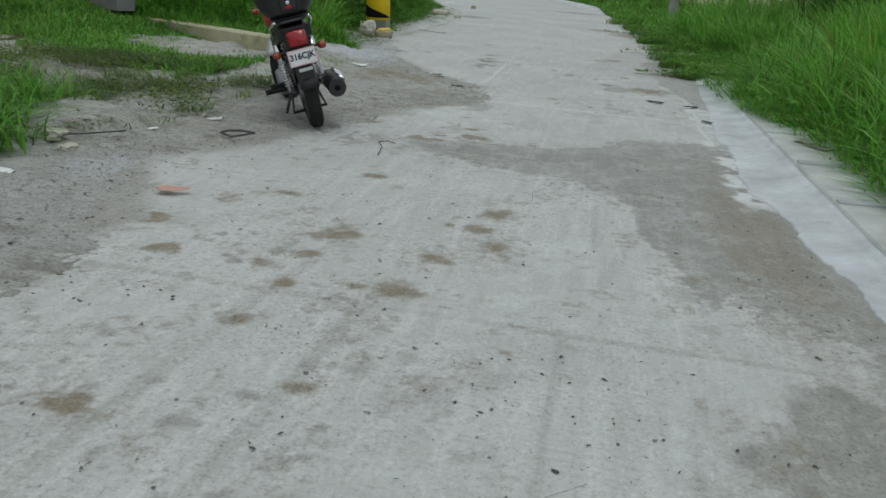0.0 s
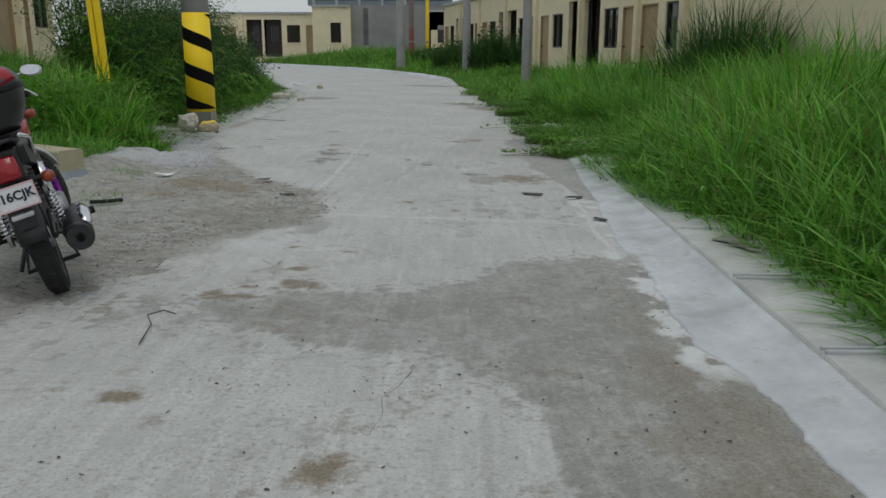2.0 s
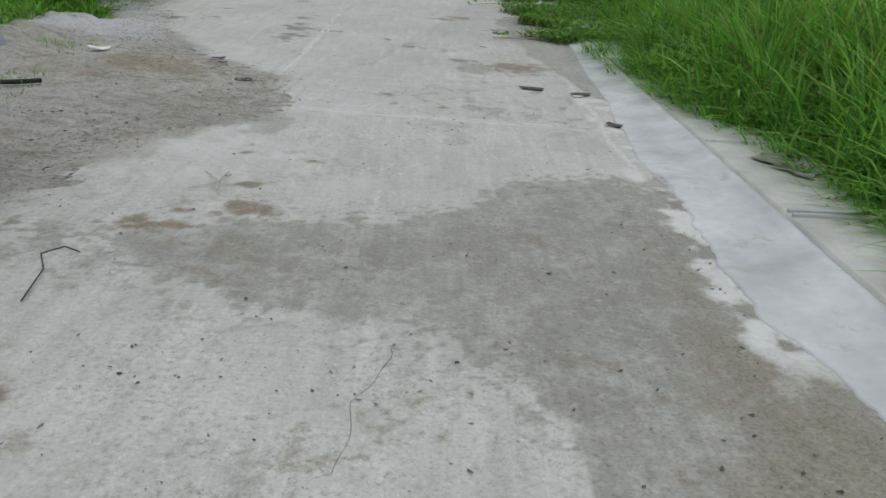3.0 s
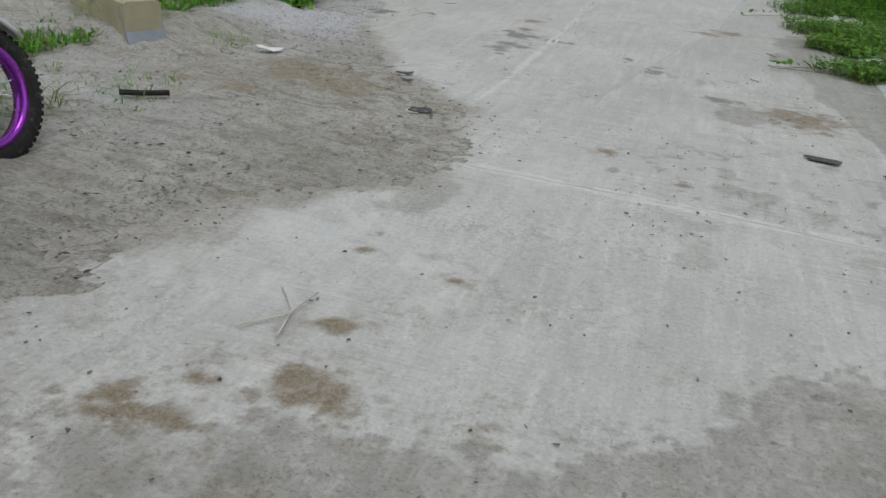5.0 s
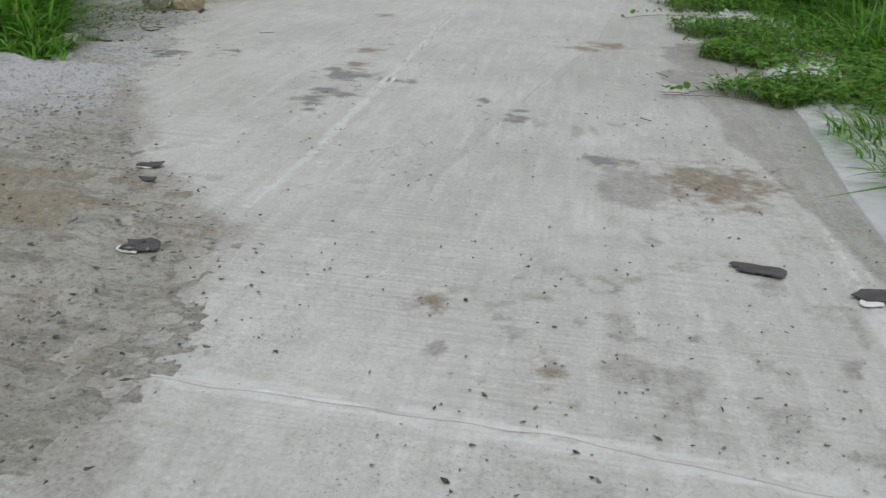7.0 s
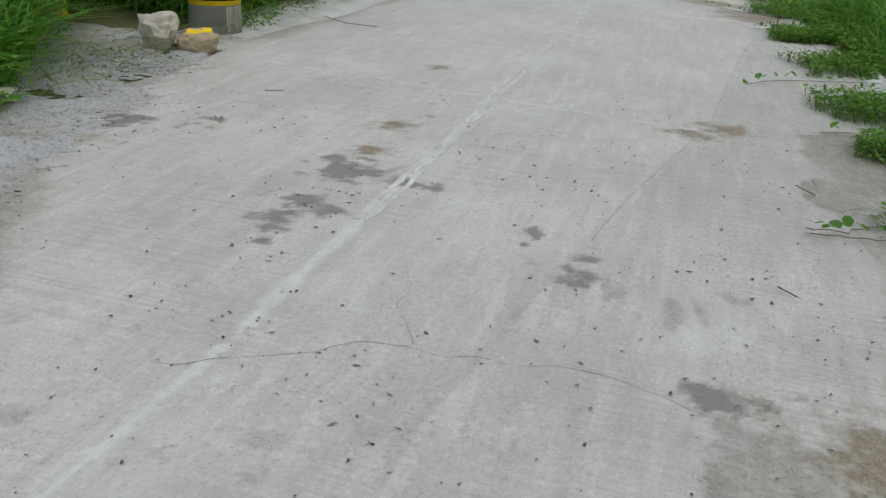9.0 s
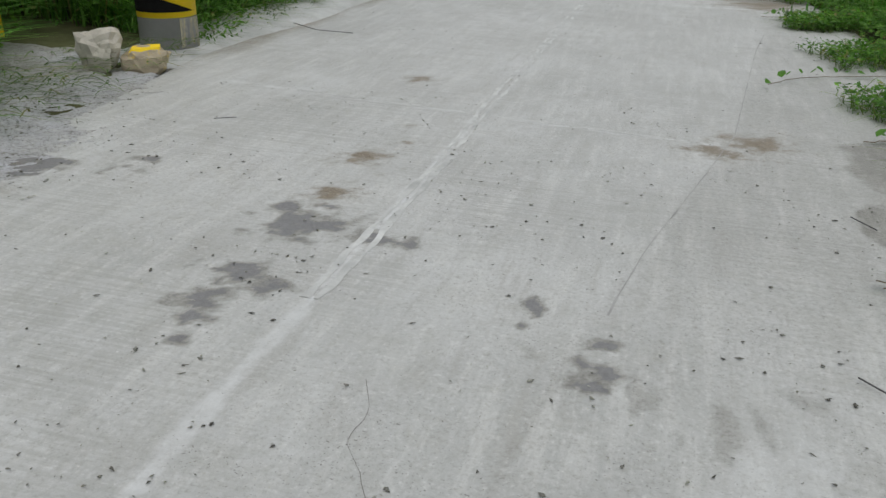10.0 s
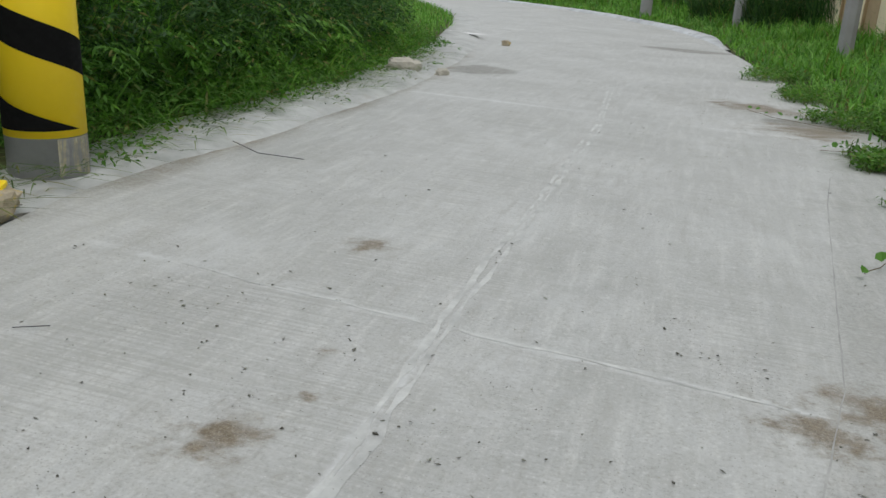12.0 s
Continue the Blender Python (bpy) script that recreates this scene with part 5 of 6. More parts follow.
        mi = part("mirror", moved(loft([oval(0, 0, -0.012, 0.095, 0.045, 18, 2.3), oval(0, 0, 0.0, 0.12, 0.064, 18, 2.3), oval(0, 0, 0.012, 0.116, 0.06, 18, 2.3)]), turn @ pose(s * 0.36, -0.12, 1.115, 70, 0, 10 * s)), MAT_SILVER, hb, "silver-backed mirror", True)
        part("mirror_glass", moved(loft([oval(0, 0, 0.0125, 0.106, 0.053, 18, 2.3), oval(0, 0, 0.0135, 0.106, 0.053, 18, 2.3)]), turn @ pose(s * 0.36, -0.12, 1.115, 70, 0, 10 * s)), MAT_CHROME, mi)
    hl = part("headlight", moved(revolve([(0.0, -0.09), (0.06, -0.08), (0.085, 0.0), (0.09, 0.03), (0.0, 0.05)], 24, False), pose(0.07, 1.13, 0.84, 0, 0, 52)), MAT_PLASTIC, b, "", True)
    part("gauge", moved(revolve([(0.0, -0.03), (0.045, -0.03), (0.045, 0.03), (0.0, 0.03)], 20, False), pose(0, 1.03, 0.95, 0, 60, 90)), MAT_PLASTIC, b)
    # pegs, stands
    for s in (-1, 1):
        part("passenger_peg", tube(bmesh.new(), [(s * 0.12, 0.22, 0.33), (s * 0.25, 0.2, 0.335)], 0.019, 10), MAT_RUBBER, b)
        part("rider_peg", tube(bmesh.new(), [(s * 0.12, 0.46, 0.26), (s * 0.29, 0.45, 0.265)], 0.021, 10), MAT_RUBBER, b)
    part("chain_cover", boxed(-0.105, -0.075, 0.02, 0.4, 0.32, 0.38, 0.01), MAT_DARKMETAL, b)
    part("side_stand", tube(bmesh.new(), [(-0.1, 0.42, 0.22), (-0.19, 0.38, 0.06), (-0.22, 0.36, -0.045)], 0.012), MAT_DARKMETAL, b)
    part("centre_stand", tube(bmesh.new(), [(-0.1, 0.34, 0.22), (-0.13, 0.22, 0.1), (0.13, 0.22, 0.1), (0.1, 0.34, 0.22)], 0.013), MAT_DARKMETAL, b)
    part("brake_pedal", tube(bmesh.new(), [(0.13, 0.42, 0.22), (0.15, 0.62, 0.2), (0.2, 0.68, 0.21)], 0.009), MAT_DARKMETAL, b)
    return b


motorcycle(pose(-2.085, 6.1, 0.045, 0, -16, 26.5))

# ---- beams lying in the grass ----
MAT_BEAM = plain("greenish_concrete_beam", (0.42, 0.39, 0.27), 0.9, spec=0.2, vary=0.25, scale=2.5, bump=0.3, wear=(0.27, 0.26, 0.16))
MAT_BEAM2 = plain("grey_concrete_beam", (0.20, 0.205, 0.21), 0.9, spec=0.2, vary=0.2, scale=2.5, bump=0.3)


def beam(m, length, w, h, mat, label):
    b = empty("beam", m, label, "beam", "beams lying in the grass")
    secs = []
    for k in range(25):
        x, t = length * k / 24, 1 - 0.25 * k / 24
        j = 0.008 * math.sin(k * 2.3)
        secs.append([(x, -w / 2 * t + j, 0), (x, w / 2 * t, 0), (x, w / 2 * t, h * t - 0.015), (x, w / 2 * t - 0.02, h * t), (x, -w / 2 * t + 0.02 + j, h * t), (x, -w / 2 * t + j, h * t - 0.015)])
    part("body", loft(secs), mat, b)
    return b


bb = beam(pose(-3.5, 9.36, 0.1, 0, -0.6, 149), 6.4, 0.24, 0.27, MAT_BEAM, "long greenish concrete beam lying in grass")
part("end_plate", boxed(-0.04, -0.012, -0.14, 0.12, -0.03, 0.25, 0.004, pose(0, 0, 0, 0, 28, 0)), plain("bluish_steel", (0.25, 0.28, 0.31), 0.5, 0.4, vary=0.15), bb, "bent bluish steel end plate")
beam(pose(-6.4, 10.76, 0.44, 0, -1, 149), 2.4, 0.26, 0.23, MAT_BEAM2, "dark grey concrete beam lying on another beam")

# ---- stones by the striped pole ----
MAT_STONE = plain("pale_stone", (0.52, 0.49, 0.42), 0.9, spec=0.2, vary=0.3, scale=8, bump=0.6, wear=(0.30, 0.28, 0.23))
MAT_CHUNK = plain("concrete_chunk", (0.42, 0.36, 0.26), 0.9, spec=0.2, vary=0.3, scale=10, bump=0.6, wear=(0.62, 0.45, 0.08))


def rock(name, m, size, mat, seed, label, category="stone", rough=0.22, detail=3, taper=0.0):
    bm = bmesh.new()
    bmesh.ops.create_icosphere(bm, subdivisions=detail, radius=1)
    for v in bm.verts:
        p = v.co.copy()
        d = 1 + rough * 2 * noise.fractal(p * 1.1 + Vector((seed * 7.3, 0, 0)), 0.7, 2.2, 4)
        q = Vector((math.copysign(abs(p.x) ** 0.75, p.x), math.copysign(abs(p.y) ** 0.75, p.y), math.copysign(abs(p.z) ** 0.75, p.z)))
        v.co = Vector((q.x * size[0], q.y * size[1], q.z * size[2])) * d
        v.co.x, v.co.y = v.co.x * (1 + taper * p.z), v.co.y * (1 + taper * p.z)
    ob = part(name, bm, mat)
    ob.matrix_basis = m
    return tagged(ob, label, category)


rock("stone", pose(-3.88, 13.8, 0.2, 4, 12, 20), (0.125, 0.1, 0.155), MAT_STONE, 3, "pale pointed boulder leaning beside the pole", rough=0.17, taper=0.32)
ch = rock("stone", pose(-3.62, 13.93, 0.135, 2, -3, 30), (0.14, 0.11, 0.085), MAT_CHUNK, 9, "rough concrete chunk with yellow paint on top", rough=0.15)
part("yellow_top", loft([oval(0, 0, 0.06, 0.2, 0.15, 18, 5), oval(0.01, 0, 0.088, 0.18, 0.13, 18, 5)]), MAT_YELLOW, ch, "splashed yellow paint")
rock("stone", pose(-3.6, 11.95, 0.14, 0, 0, 10), (0.07, 0.05, 0.035), MAT_STONE, 5, "small pale stone on the dirt")
rock("stone", pose(-4.05, 20.7, 0.15, 0, 0, 30), (0.2, 0.13, 0.11), MAT_STONE, 6, "mossy concrete block at the kerb")
rock("stone", pose(-3.6, 20.9, 0.1, 0, 0, 60), (0.09, 0.06, 0.05), MAT_STONE, 7, "small stone at the kerb")
for k, (x, y, s) in enumerate(((-3.3, 4.62, 0.09), (-3.62, 5.18, 0.11), (-3.12, 4.5, 0.06), (-3.8, 5.75, 0.09), (-2.92, 5.85, 0.05), (-4.1, 6.1, 0.08))):
    rock("rubble", pose(x, y, 0.09 + 0.05 * (x < -3.2), 0, 0, 40 * k), (s, s * 0.7, s * 0.4), MAT_STONE, 20 + k, "pale broken rubble on the dirt bank", "rubble")
# far white litter and stone on the road
rock("stone", pose(-4.0, 26.0, 0.12), (0.07, 0.05, 0.06), MAT_CHUNK, 12, "brown stone lying on the road")

# ---- litter ----
MAT_SHEET = plain("pale_litter", (0.74, 0.74, 0.73), 0.7, spec=0.3, vary=0.15, scale=12, bump=0.2)
MAT_PINKT = plain("pink_tile", (0.52, 0.32, 0.26), 0.8, spec=0.2, vary=0.15, scale=12, bump=0.2)
MAT_SCRAP = plain("dark_scrap", (0.085, 0.083, 0.085), 0.75, spec=0.3, vary=0.35, scale=20, bump=0.3)
MAT_TWIG = plain("dry_stem", (0.56, 0.54, 0.48), 0.9, spec=0.1, vary=0.3, scale=20)


def flake(name, x, y, length, width, turn, mat, seed, label, category, curl=0.02, z=0.0, torn=None):
    """A bent, torn flat scrap with thickness; torn adds a paler layer showing along one edge."""
    rnd = random.Random(seed)

    def sheet(scale_x, scale_y, off, thick, lift):
        ring = []
        for k in range(13):
            a = 2 * math.pi * k / 13
            r = (0.62 + 0.5 * rnd.random()) / max(abs(math.cos(a)), abs(math.sin(a))) ** 0.6
            ring.append((length / 2 * scale_x * math.cos(a) * r + off[0], width / 2 * scale_y * math.sin(a) * r + off[1]))
        rise = lambda px, py: lift + curl * (2 * px / length) ** 2 + 0.5 * curl * math.sin(7 * px / length + seed) + 0.3 * curl * py / width
        return loft([[(u, v, rise(u, v)) for u, v in ring], [(u * 0.985, v * 0.985, rise(u, v) + thick) for u, v in ring]])
    ob = part(name, sheet(1, 1, (0, 0), 0.004, 0.004), mat)
    ob.matrix_basis = pose(x, y, float(fall(np.array(x))) + 0.003 + z, 0, 0, turn)
    if torn:
        part("torn_layer", sheet(0.55, 0.6, (-0.24 * length, -0.32 * width), 0.003, 0.0), torn, ob, "pale torn underside")
    return tagged(ob, label, category)


flake("broken_tile", -2.14, 3.93, 0.17, 0.1, 15, MAT_PINKT, 2, "broken pink tile lying on the concrete", "tile", 0.006, 0.02)
flake("litter", -2.8, 9.75, 0.2, 0.09, 25, MAT_SHEET, 4, "flat white litter on the dirt", "litter", 0.015, 0.03)
flake("litter", -5.1, 27.3, 0.9, 0.35, -30, MAT_SHEET, 6, "white plastic sheet at the road edge", "litter", 0.03, 0.03)
flake("litter", -2.95, 5.2, 0.1, 0.05, 30, MAT_SHEET, 7, "pale litter among dry stems", "litter", 0.01, 0.03)
flake("litter", -2.75, 5.75, 0.13, 0.06, 60, MAT_SHEET, 8, "pale litter among dry stems", "litter", 0.01, 0.03)
flake("litter", -3.05, 3.85, 0.12, 0.08, 10, MAT_SHEET, 9, "pale crumpled litter on the dirt", "litter", 0.02, 0.02)
for k, (x, y, a, b, t, torn) in enumerate(((-1.88, 9.8, 0.13, 0.06, 25, MAT_SHEET), (-1.8, 9.62, 0.1, 0.05, -10, MAT_SHEET), (-1.5, 9.0, 0.16, 0.1, 10, MAT_SHEET), (0.62, 9.36, 0.2, 0.08, -8, None), (0.98, 9.24, 0.17, 0.1, 15, MAT_SHEET), (1.05, 8.3, 0.12, 0.06, -40, None))):
    flake("scrap", x, y, a, b, t, MAT_SCRAP, 30 + k, "dark torn bark-like scrap on the road", "scrap", 0.005, 0.004, torn)


def stem(name, pts, r, mat, label, category):
    P = [Vector((x, y, float(fall(np.array(x))) + 0.012 + z)) for x, y, z in pts]
    return tagged(part(name, tube(bmesh.new(), P, r, 6), mat, None, "", True), label, category)


stem("hose_piece", [(-2.87, 8.25, 0.035), (-2.78, 8.31, 0.032), (-2.68, 8.4, 0.03)], 0.016, MAT_RUBBER, "short piece of black hose on the dirt", "hose")
stem("wire", [(-1.21, 6.51, 0.004), (-1.11, 6.63, 0.004), (-1.09, 6.79, 0.004)], 0.003, MAT_TWIG, "pale bent wire on the concrete", "wire")
stem("wire", [(-1.2, 6.77, 0.004), (-1.11, 6.66, 0.004), (-1.08, 6.5, 0.004)], 0.003, MAT_TWIG, "pale bent wire on the concrete", "wire")
stem("cord", [(-2.51, 5.31, 0.03), (-2.39, 5.22, 0.03), (-2.34, 5.33, 0.03), (-2.31, 5.42, 0.03), (-2.42, 5.44, 0.03), (-2.49, 5.4, 0.03), (-2.51, 5.32, 0.03)], 0.008, MAT_SCRAP, "dark looped cord on the dirt", "cord")
stem("twig", [(-1.4, 5.33, 0), (-1.43, 5.56, 0.008), (-1.49, 5.68, 0.012), (-1.44, 5.76, 0.01), (-1.38, 5.74, 0)], 0.0032, MAT_SCRAP, "small dark twig on the concrete", "twig")
stem("twig", [(-3.3, 4.55, 0.06), (-3.15, 4.72, 0.055), (-3.0, 4.95, 0.05)], 0.005, MAT_SCRAP, "dark dry stem beside rubble", "twig")
stem("twig", [(0.55, 12.55, 0.0), (0.47, 12.66, 0.004)], 0.0028, MAT_SCRAP, "small dark twig on the concrete", "twig")
stem("twig", [(0.3, 11.35, 0.0), (0.36, 11.28, 0.004)], 0.0026, MAT_SCRAP, "small dark twig on the concrete", "twig")
stem("twig", [(-3.5, 15.9, 0.02), (-3.2, 15.7, 0.015), (-2.9, 15.75, 0.005)], 0.003, MAT_SCRAP, "dark dry stem at the kerb", "twig")
stem("twig", [(-2.6, 13.0, 0.0), (-2.5, 13.06, 0.003)], 0.002, MAT_SCRAP, "small dark twig on the concrete", "twig")


# ---- vegetation ----
rng = np.random.default_rng(7)


def blades(name, P, h, w, bend, mat, label, category="grass", seg=3, az=None, flat=None):
    """One mesh of many tapered, arching blades rooted at P."""
    n = len(P)
    bend = np.minimum(bend, 0.85 / h)
    az = rng.uniform(0, 2 * np.pi, n) if az is None else az
    out = np.stack([np.cos(az), np.sin(az), np.zeros(n)], -1)
    side_a = az + np.pi / 2 + rng.uniform(-0.6, 0.6, n)
    side = np.stack([np.cos(side_a), np.sin(side_a), np.zeros(n)], -1)
    rows = []
    for k in range(seg):
        s = k / seg
        c = P + out * (h * bend * s * s)[:, None]
        c[:, 2] += h * (s - 0.45 * np.minimum(bend, 1.6) * s * s)
        wk = (w * (0.75 + 0.6 * s - 1.1 * s * s))[:, None]
        rows += [c - side * wk / 2, c + side * wk / 2]
    tip = P + out * (h * bend)[:, None]
    tip[:, 2] += h * (1 - 0.45 * np.minimum(bend, 1.6))
    if flat is not None:
        tip[:, 2] = np.maximum(tip[:, 2], flat)
    V = np.stack(rows + [tip], 1)
    m = 2 * seg + 1
    base = (np.arange(n) * m)[:, None]
    quads = np.concatenate([base + np.array([2 * k, 2 * k + 1, 2 * k + 3, 2 * k + 2])[None] for k in range(seg - 1)], 1)
    tri = base + np.array([2 * seg - 2, 2 * seg - 1, 2 * seg])[None]
    loops = np.concatenate([quads, tri], 1).reshape(-1)
    sizes = np.tile(np.array([4] * (seg - 1) + [3]), n)
    me = mesh_of(name, V.reshape(-1, 3), loops, sizes)
    me.materials.append(mat)
    me.shade_smooth()
    return tagged(new(name, me), label, category, kind="stuff")


def leaves(name, C, size, mat, label, category="weeds", up=0.5, slim=0.26):
    """Many small folded leaves at places C."""
    n = len(C)
    d = rng.normal(size=(n, 3))
    d[:, 2] = np.abs(d[:, 2]) * 0.35 if slim > 0.2 else -np.abs(d[:, 2]) * 0.5
    d /= np.linalg.norm(d, axis=1, keepdims=True)
    nz = rng.normal(size=(n, 3)) * 0.5 + np.array([0, 0, up + 0.5])
    s = np.cross(d, nz)
    s /= np.maximum(np.linalg.norm(s, axis=1, keepdims=True), 1e-6)
    u = np.cross(s, d)
    L = size[:, None]
    V = np.stack([C, C + d * L * 0.5 + s * L * slim + u * L * 0.06, C + d * L - u * L * 0.1, C + d * L * 0.5 - s * L * slim + u * L * 0.06], 1)
    b = (np.arange(n) * 4)[:, None]
    loops = np.concatenate([b + np.array([0, 1, 2])[None], b + np.array([0, 2, 3])[None]], 1).reshape(-1)
    me = mesh_of(name, V.reshape(-1, 3), loops, np.full(2 * n, 3))
    me.materials.append(mat)
    return tagged(new(name, me), label, category, kind="stuff")


def scatter(n, x0, x1, y0, y1, dens):
    """Places in a rectangle, thinned by a density in 0..1."""
    x, y = rng.uniform(x0, x1, n), rng.uniform(y0, y1, n)
    k = rng.random(n) < dens(x, y)
    return x[k], y[k]


def tufts(x, y, each, spread):
    """Turns places into tussocks of blades that lean outwards: x, y, way and tuft number."""
    k = np.repeat(np.arange(len(x)), each)
    a, r = rng.uniform(0, 2 * np.pi, len(k)), np.abs(rng.normal(0, spread, len(k)))
    return x[k] + r * np.cos(a), y[k] + r * np.sin(a), a + rng.normal(0, 1.0, len(k)), k


def rooted(x, y, lift=-0.02):
    return np.stack([x, y, ground_z(x, y) + lift], -1)


def clump(x, y, size, seed):
    return fbm(x, y, size, seed, 3)


# tall bright grass on the near plots across from the dirt
tx, ty = scatter(9000, 1.6, 8.5, 1.5, 21, lambda x, y: step(0.0, 0.3, x - grass_right(y) - verge(y)) * (0.45 + 0.9 * clump(x, y, 0.7, 3)) * np.where(x > 5.5, 0.5, 1) * np.where(y > 13, 0.7, 1))
x, y, az, k = tufts(tx, ty, 24, 0.075)
d = np.clip(tx - grass_right(ty) - verge(ty), 0, 9)
th = (0.24 + np.interp(ty, [0, 9, 12, 21], [0.5, 0.6, 0.66, 0.6]) * np.clip(d, 0, 2.1)) * (0.1 + 1.75 * clump(tx, ty, 0.8, 5)) * rng.uniform(0.4, 1.55, len(tx))
th = 1.55 * np.tanh(th / 1.55)
th += 0.65 * np.exp(-((tx - 4.0) ** 2 + (ty - 11.2) ** 2) / 0.4) * rng.uniform(0.3, 1.1, len(tx))
h = th[k] * rng.uniform(0.4, 1.2, len(k))
blades("tall_grass", rooted(x, y), h, (0.007 + 0.022 * rng.random(len(x)) ** 2) * (1 + 0.03 * y), rng.uniform(0.15, 1.5, len(x)), MAT_BRIGHT, "dense tall bright green grass beside the road", seg=4, az=az)
x, y = scatter(60000, 1.6, 6, 1.5, 19, lambda x, y: step(0.0, 0.3, x - grass_right(y) - 0.6 * verge(y)) * (0.3 + 0.7 * clump(x, y, 0.5, 13)))
blades("undergrass", rooted(x, y), rng.uniform(0.08, 0.35, len(x)), np.full(len(x), 0.016), rng.uniform(0.2, 1.3, len(x)), MAT_LEAF, "short grass under taller grass", seg=2)
# its trailing edge over the strip
x, y = scatter(15000, 1.2, 3.0, 1.5, 11.5, lambda x, y: (1 - step(0.05, 0.4, np.abs(x - grass_right(y) - 0.3))) * step(0.36, 0.6, clump(x, y, 0.35, 8)))
blades("edge_grass", rooted(x, y, 0.0), rng.uniform(0.12, 0.32, len(x)), 0.008 + 0.012 * rng.random(len(x)), rng.uniform(0.6, 1.6, len(x)), MAT_BRIGHT, "grass trailing over the concrete strip", seg=4, az=rng.normal(np.pi, 0.8, len(x)))
# darker broad weeds among the grass
x, y = scatter(100000, 1.6, 7, 2, 20, lambda x, y: step(0.0, 0.35, x - grass_right(y) - 0.6 * verge(y)) * np.maximum(step(0.4, 0.6, clump(x, y, 0.8, 15)), 0.8 * (x - grass_right(y) < 0.7)))
z = ground_z(x, y) + rng.uniform(0.05, 1.0, len(x)) * (0.14 + 0.4 * np.clip(x - grass_right(y) - verge(y), 0, 2.2))
leaves("weeds", np.stack([x, y, z], -1), rng.uniform(0.03, 0.085, len(x)), MAT_LEAF, "dark leafy weeds among tall grass", slim=0.2)
# reed clump before the end wall
tx, ty = rng.normal(4.85, 0.6, 130), rng.normal(17.2, 0.9, 130)
x, y, az, k = tufts(tx, ty, 45, 0.12)
h = (rng.uniform(1.1, 2.7, 130) * np.interp(np.hypot(tx - 4.85, ty - 17.2), [0, 0.6, 1.8], [1.0, 0.95, 0.5]))[k] * rng.uniform(0.5, 1.1, len(k))
blades("reeds", rooted(x, y), h, rng.uniform(0.014, 0.028, len(x)), rng.uniform(0.2, 1.2, len(x)), MAT_DARKGRASS, "tall dark blue-green reeds before a cream wall", seg=4, az=az)
x, y = scatter(14000, 5.2, 8.5, 10, 22, lambda x, y: 0.2 + 0.8 * step(0.45, 0.6, clump(x, y, 1.2, 33)))
blades("reeds", rooted(x, y), rng.uniform(0.8, 1.5, len(x)), rng.uniform(0.012, 0.02, len(x)), rng.uniform(0.1, 0.8, len(x)), MAT_DARKGRASS, "tall dark reeds at the back of the plots", seg=4)
# low grass further on
x, y = scatter(150000, -12, 7.5, 19.5, 58, lambda x, y: step(0.0, 0.5, x - grass_right(y)) * (0.35 + clump(x, y, 0.9, 4)) * (x - grass_right(y) < 7.5) * np.where(y < 36, 1, 0.5))
d = np.clip(x - grass_right(y), 0, 7)
blades("low_grass", rooted(x, y), (0.14 + 0.13 * d) * (0.4 + 1.3 * clump(x, y, 1.3, 6)) * rng.uniform(0.6, 1.3, len(x)) * np.where(y > 38, 0.9, 0.95), 0.018 + 0.0008 * y, rng.uniform(0.2, 1.4, len(x)), MAT_BRIGHT, "low bright grass round the far poles", seg=2)
# grass before the far houses
x, y = scatter(16000, -24, 2, 50, 59.5, lambda x, y: step(0.2, 1.0, x - grass_right(y)) * 0.8 + 0.0 * x)
blades("far_grass", rooted(x, y), rng.uniform(0.3, 0.75, len(x)), np.full(len(x), 0.04), rng.uniform(0.2, 0.9, len(x)), MAT_LEAF, "rough grass before the far houses", seg=2)
# bushes by the far poles
for cx, cy, rx, ry, hh, n in ((1.6, 40.5, 1.3, 2.0, 1.9, 7000), (3.0, 38.0, 0.9, 1.6, 2.0, 6000), (-0.2, 43.5, 1.1, 1.6, 1.4, 5000), (-1.2, 48.0, 1.5, 1.5, 1.0, 3500)):
    p = rng.normal(size=(n, 3))
    p /= np.linalg.norm(p, axis=1, keepdims=True)
    p = p * (rng.random((n, 1)) ** 0.5) * (0.75 + 0.5 * rng.random((n, 1)))
    C = np.stack([cx + rx * p[:, 0], cy + ry * p[:, 1], 0.15 + hh * np.abs(p[:, 2])], -1)
    bush = leaves("bush", C, rng.uniform(0.08, 0.18, n), MAT_DARKGRASS, "dark overgrown bush by the poles", "bush")
    k = rng.random(1500) ** 0.5
    a = rng.uniform(0, 2 * np.pi, 1500)
    blades("reeds", rooted(cx + rx * k * np.cos(a), cy + ry * k * np.sin(a)), rng.uniform(0.6, 1.1, 1500) * hh, np.full(1500, 0.03), rng.uniform(0.2, 0.9, 1500), MAT_DARKGRASS, "tall dark reeds round a far bush", seg=3)

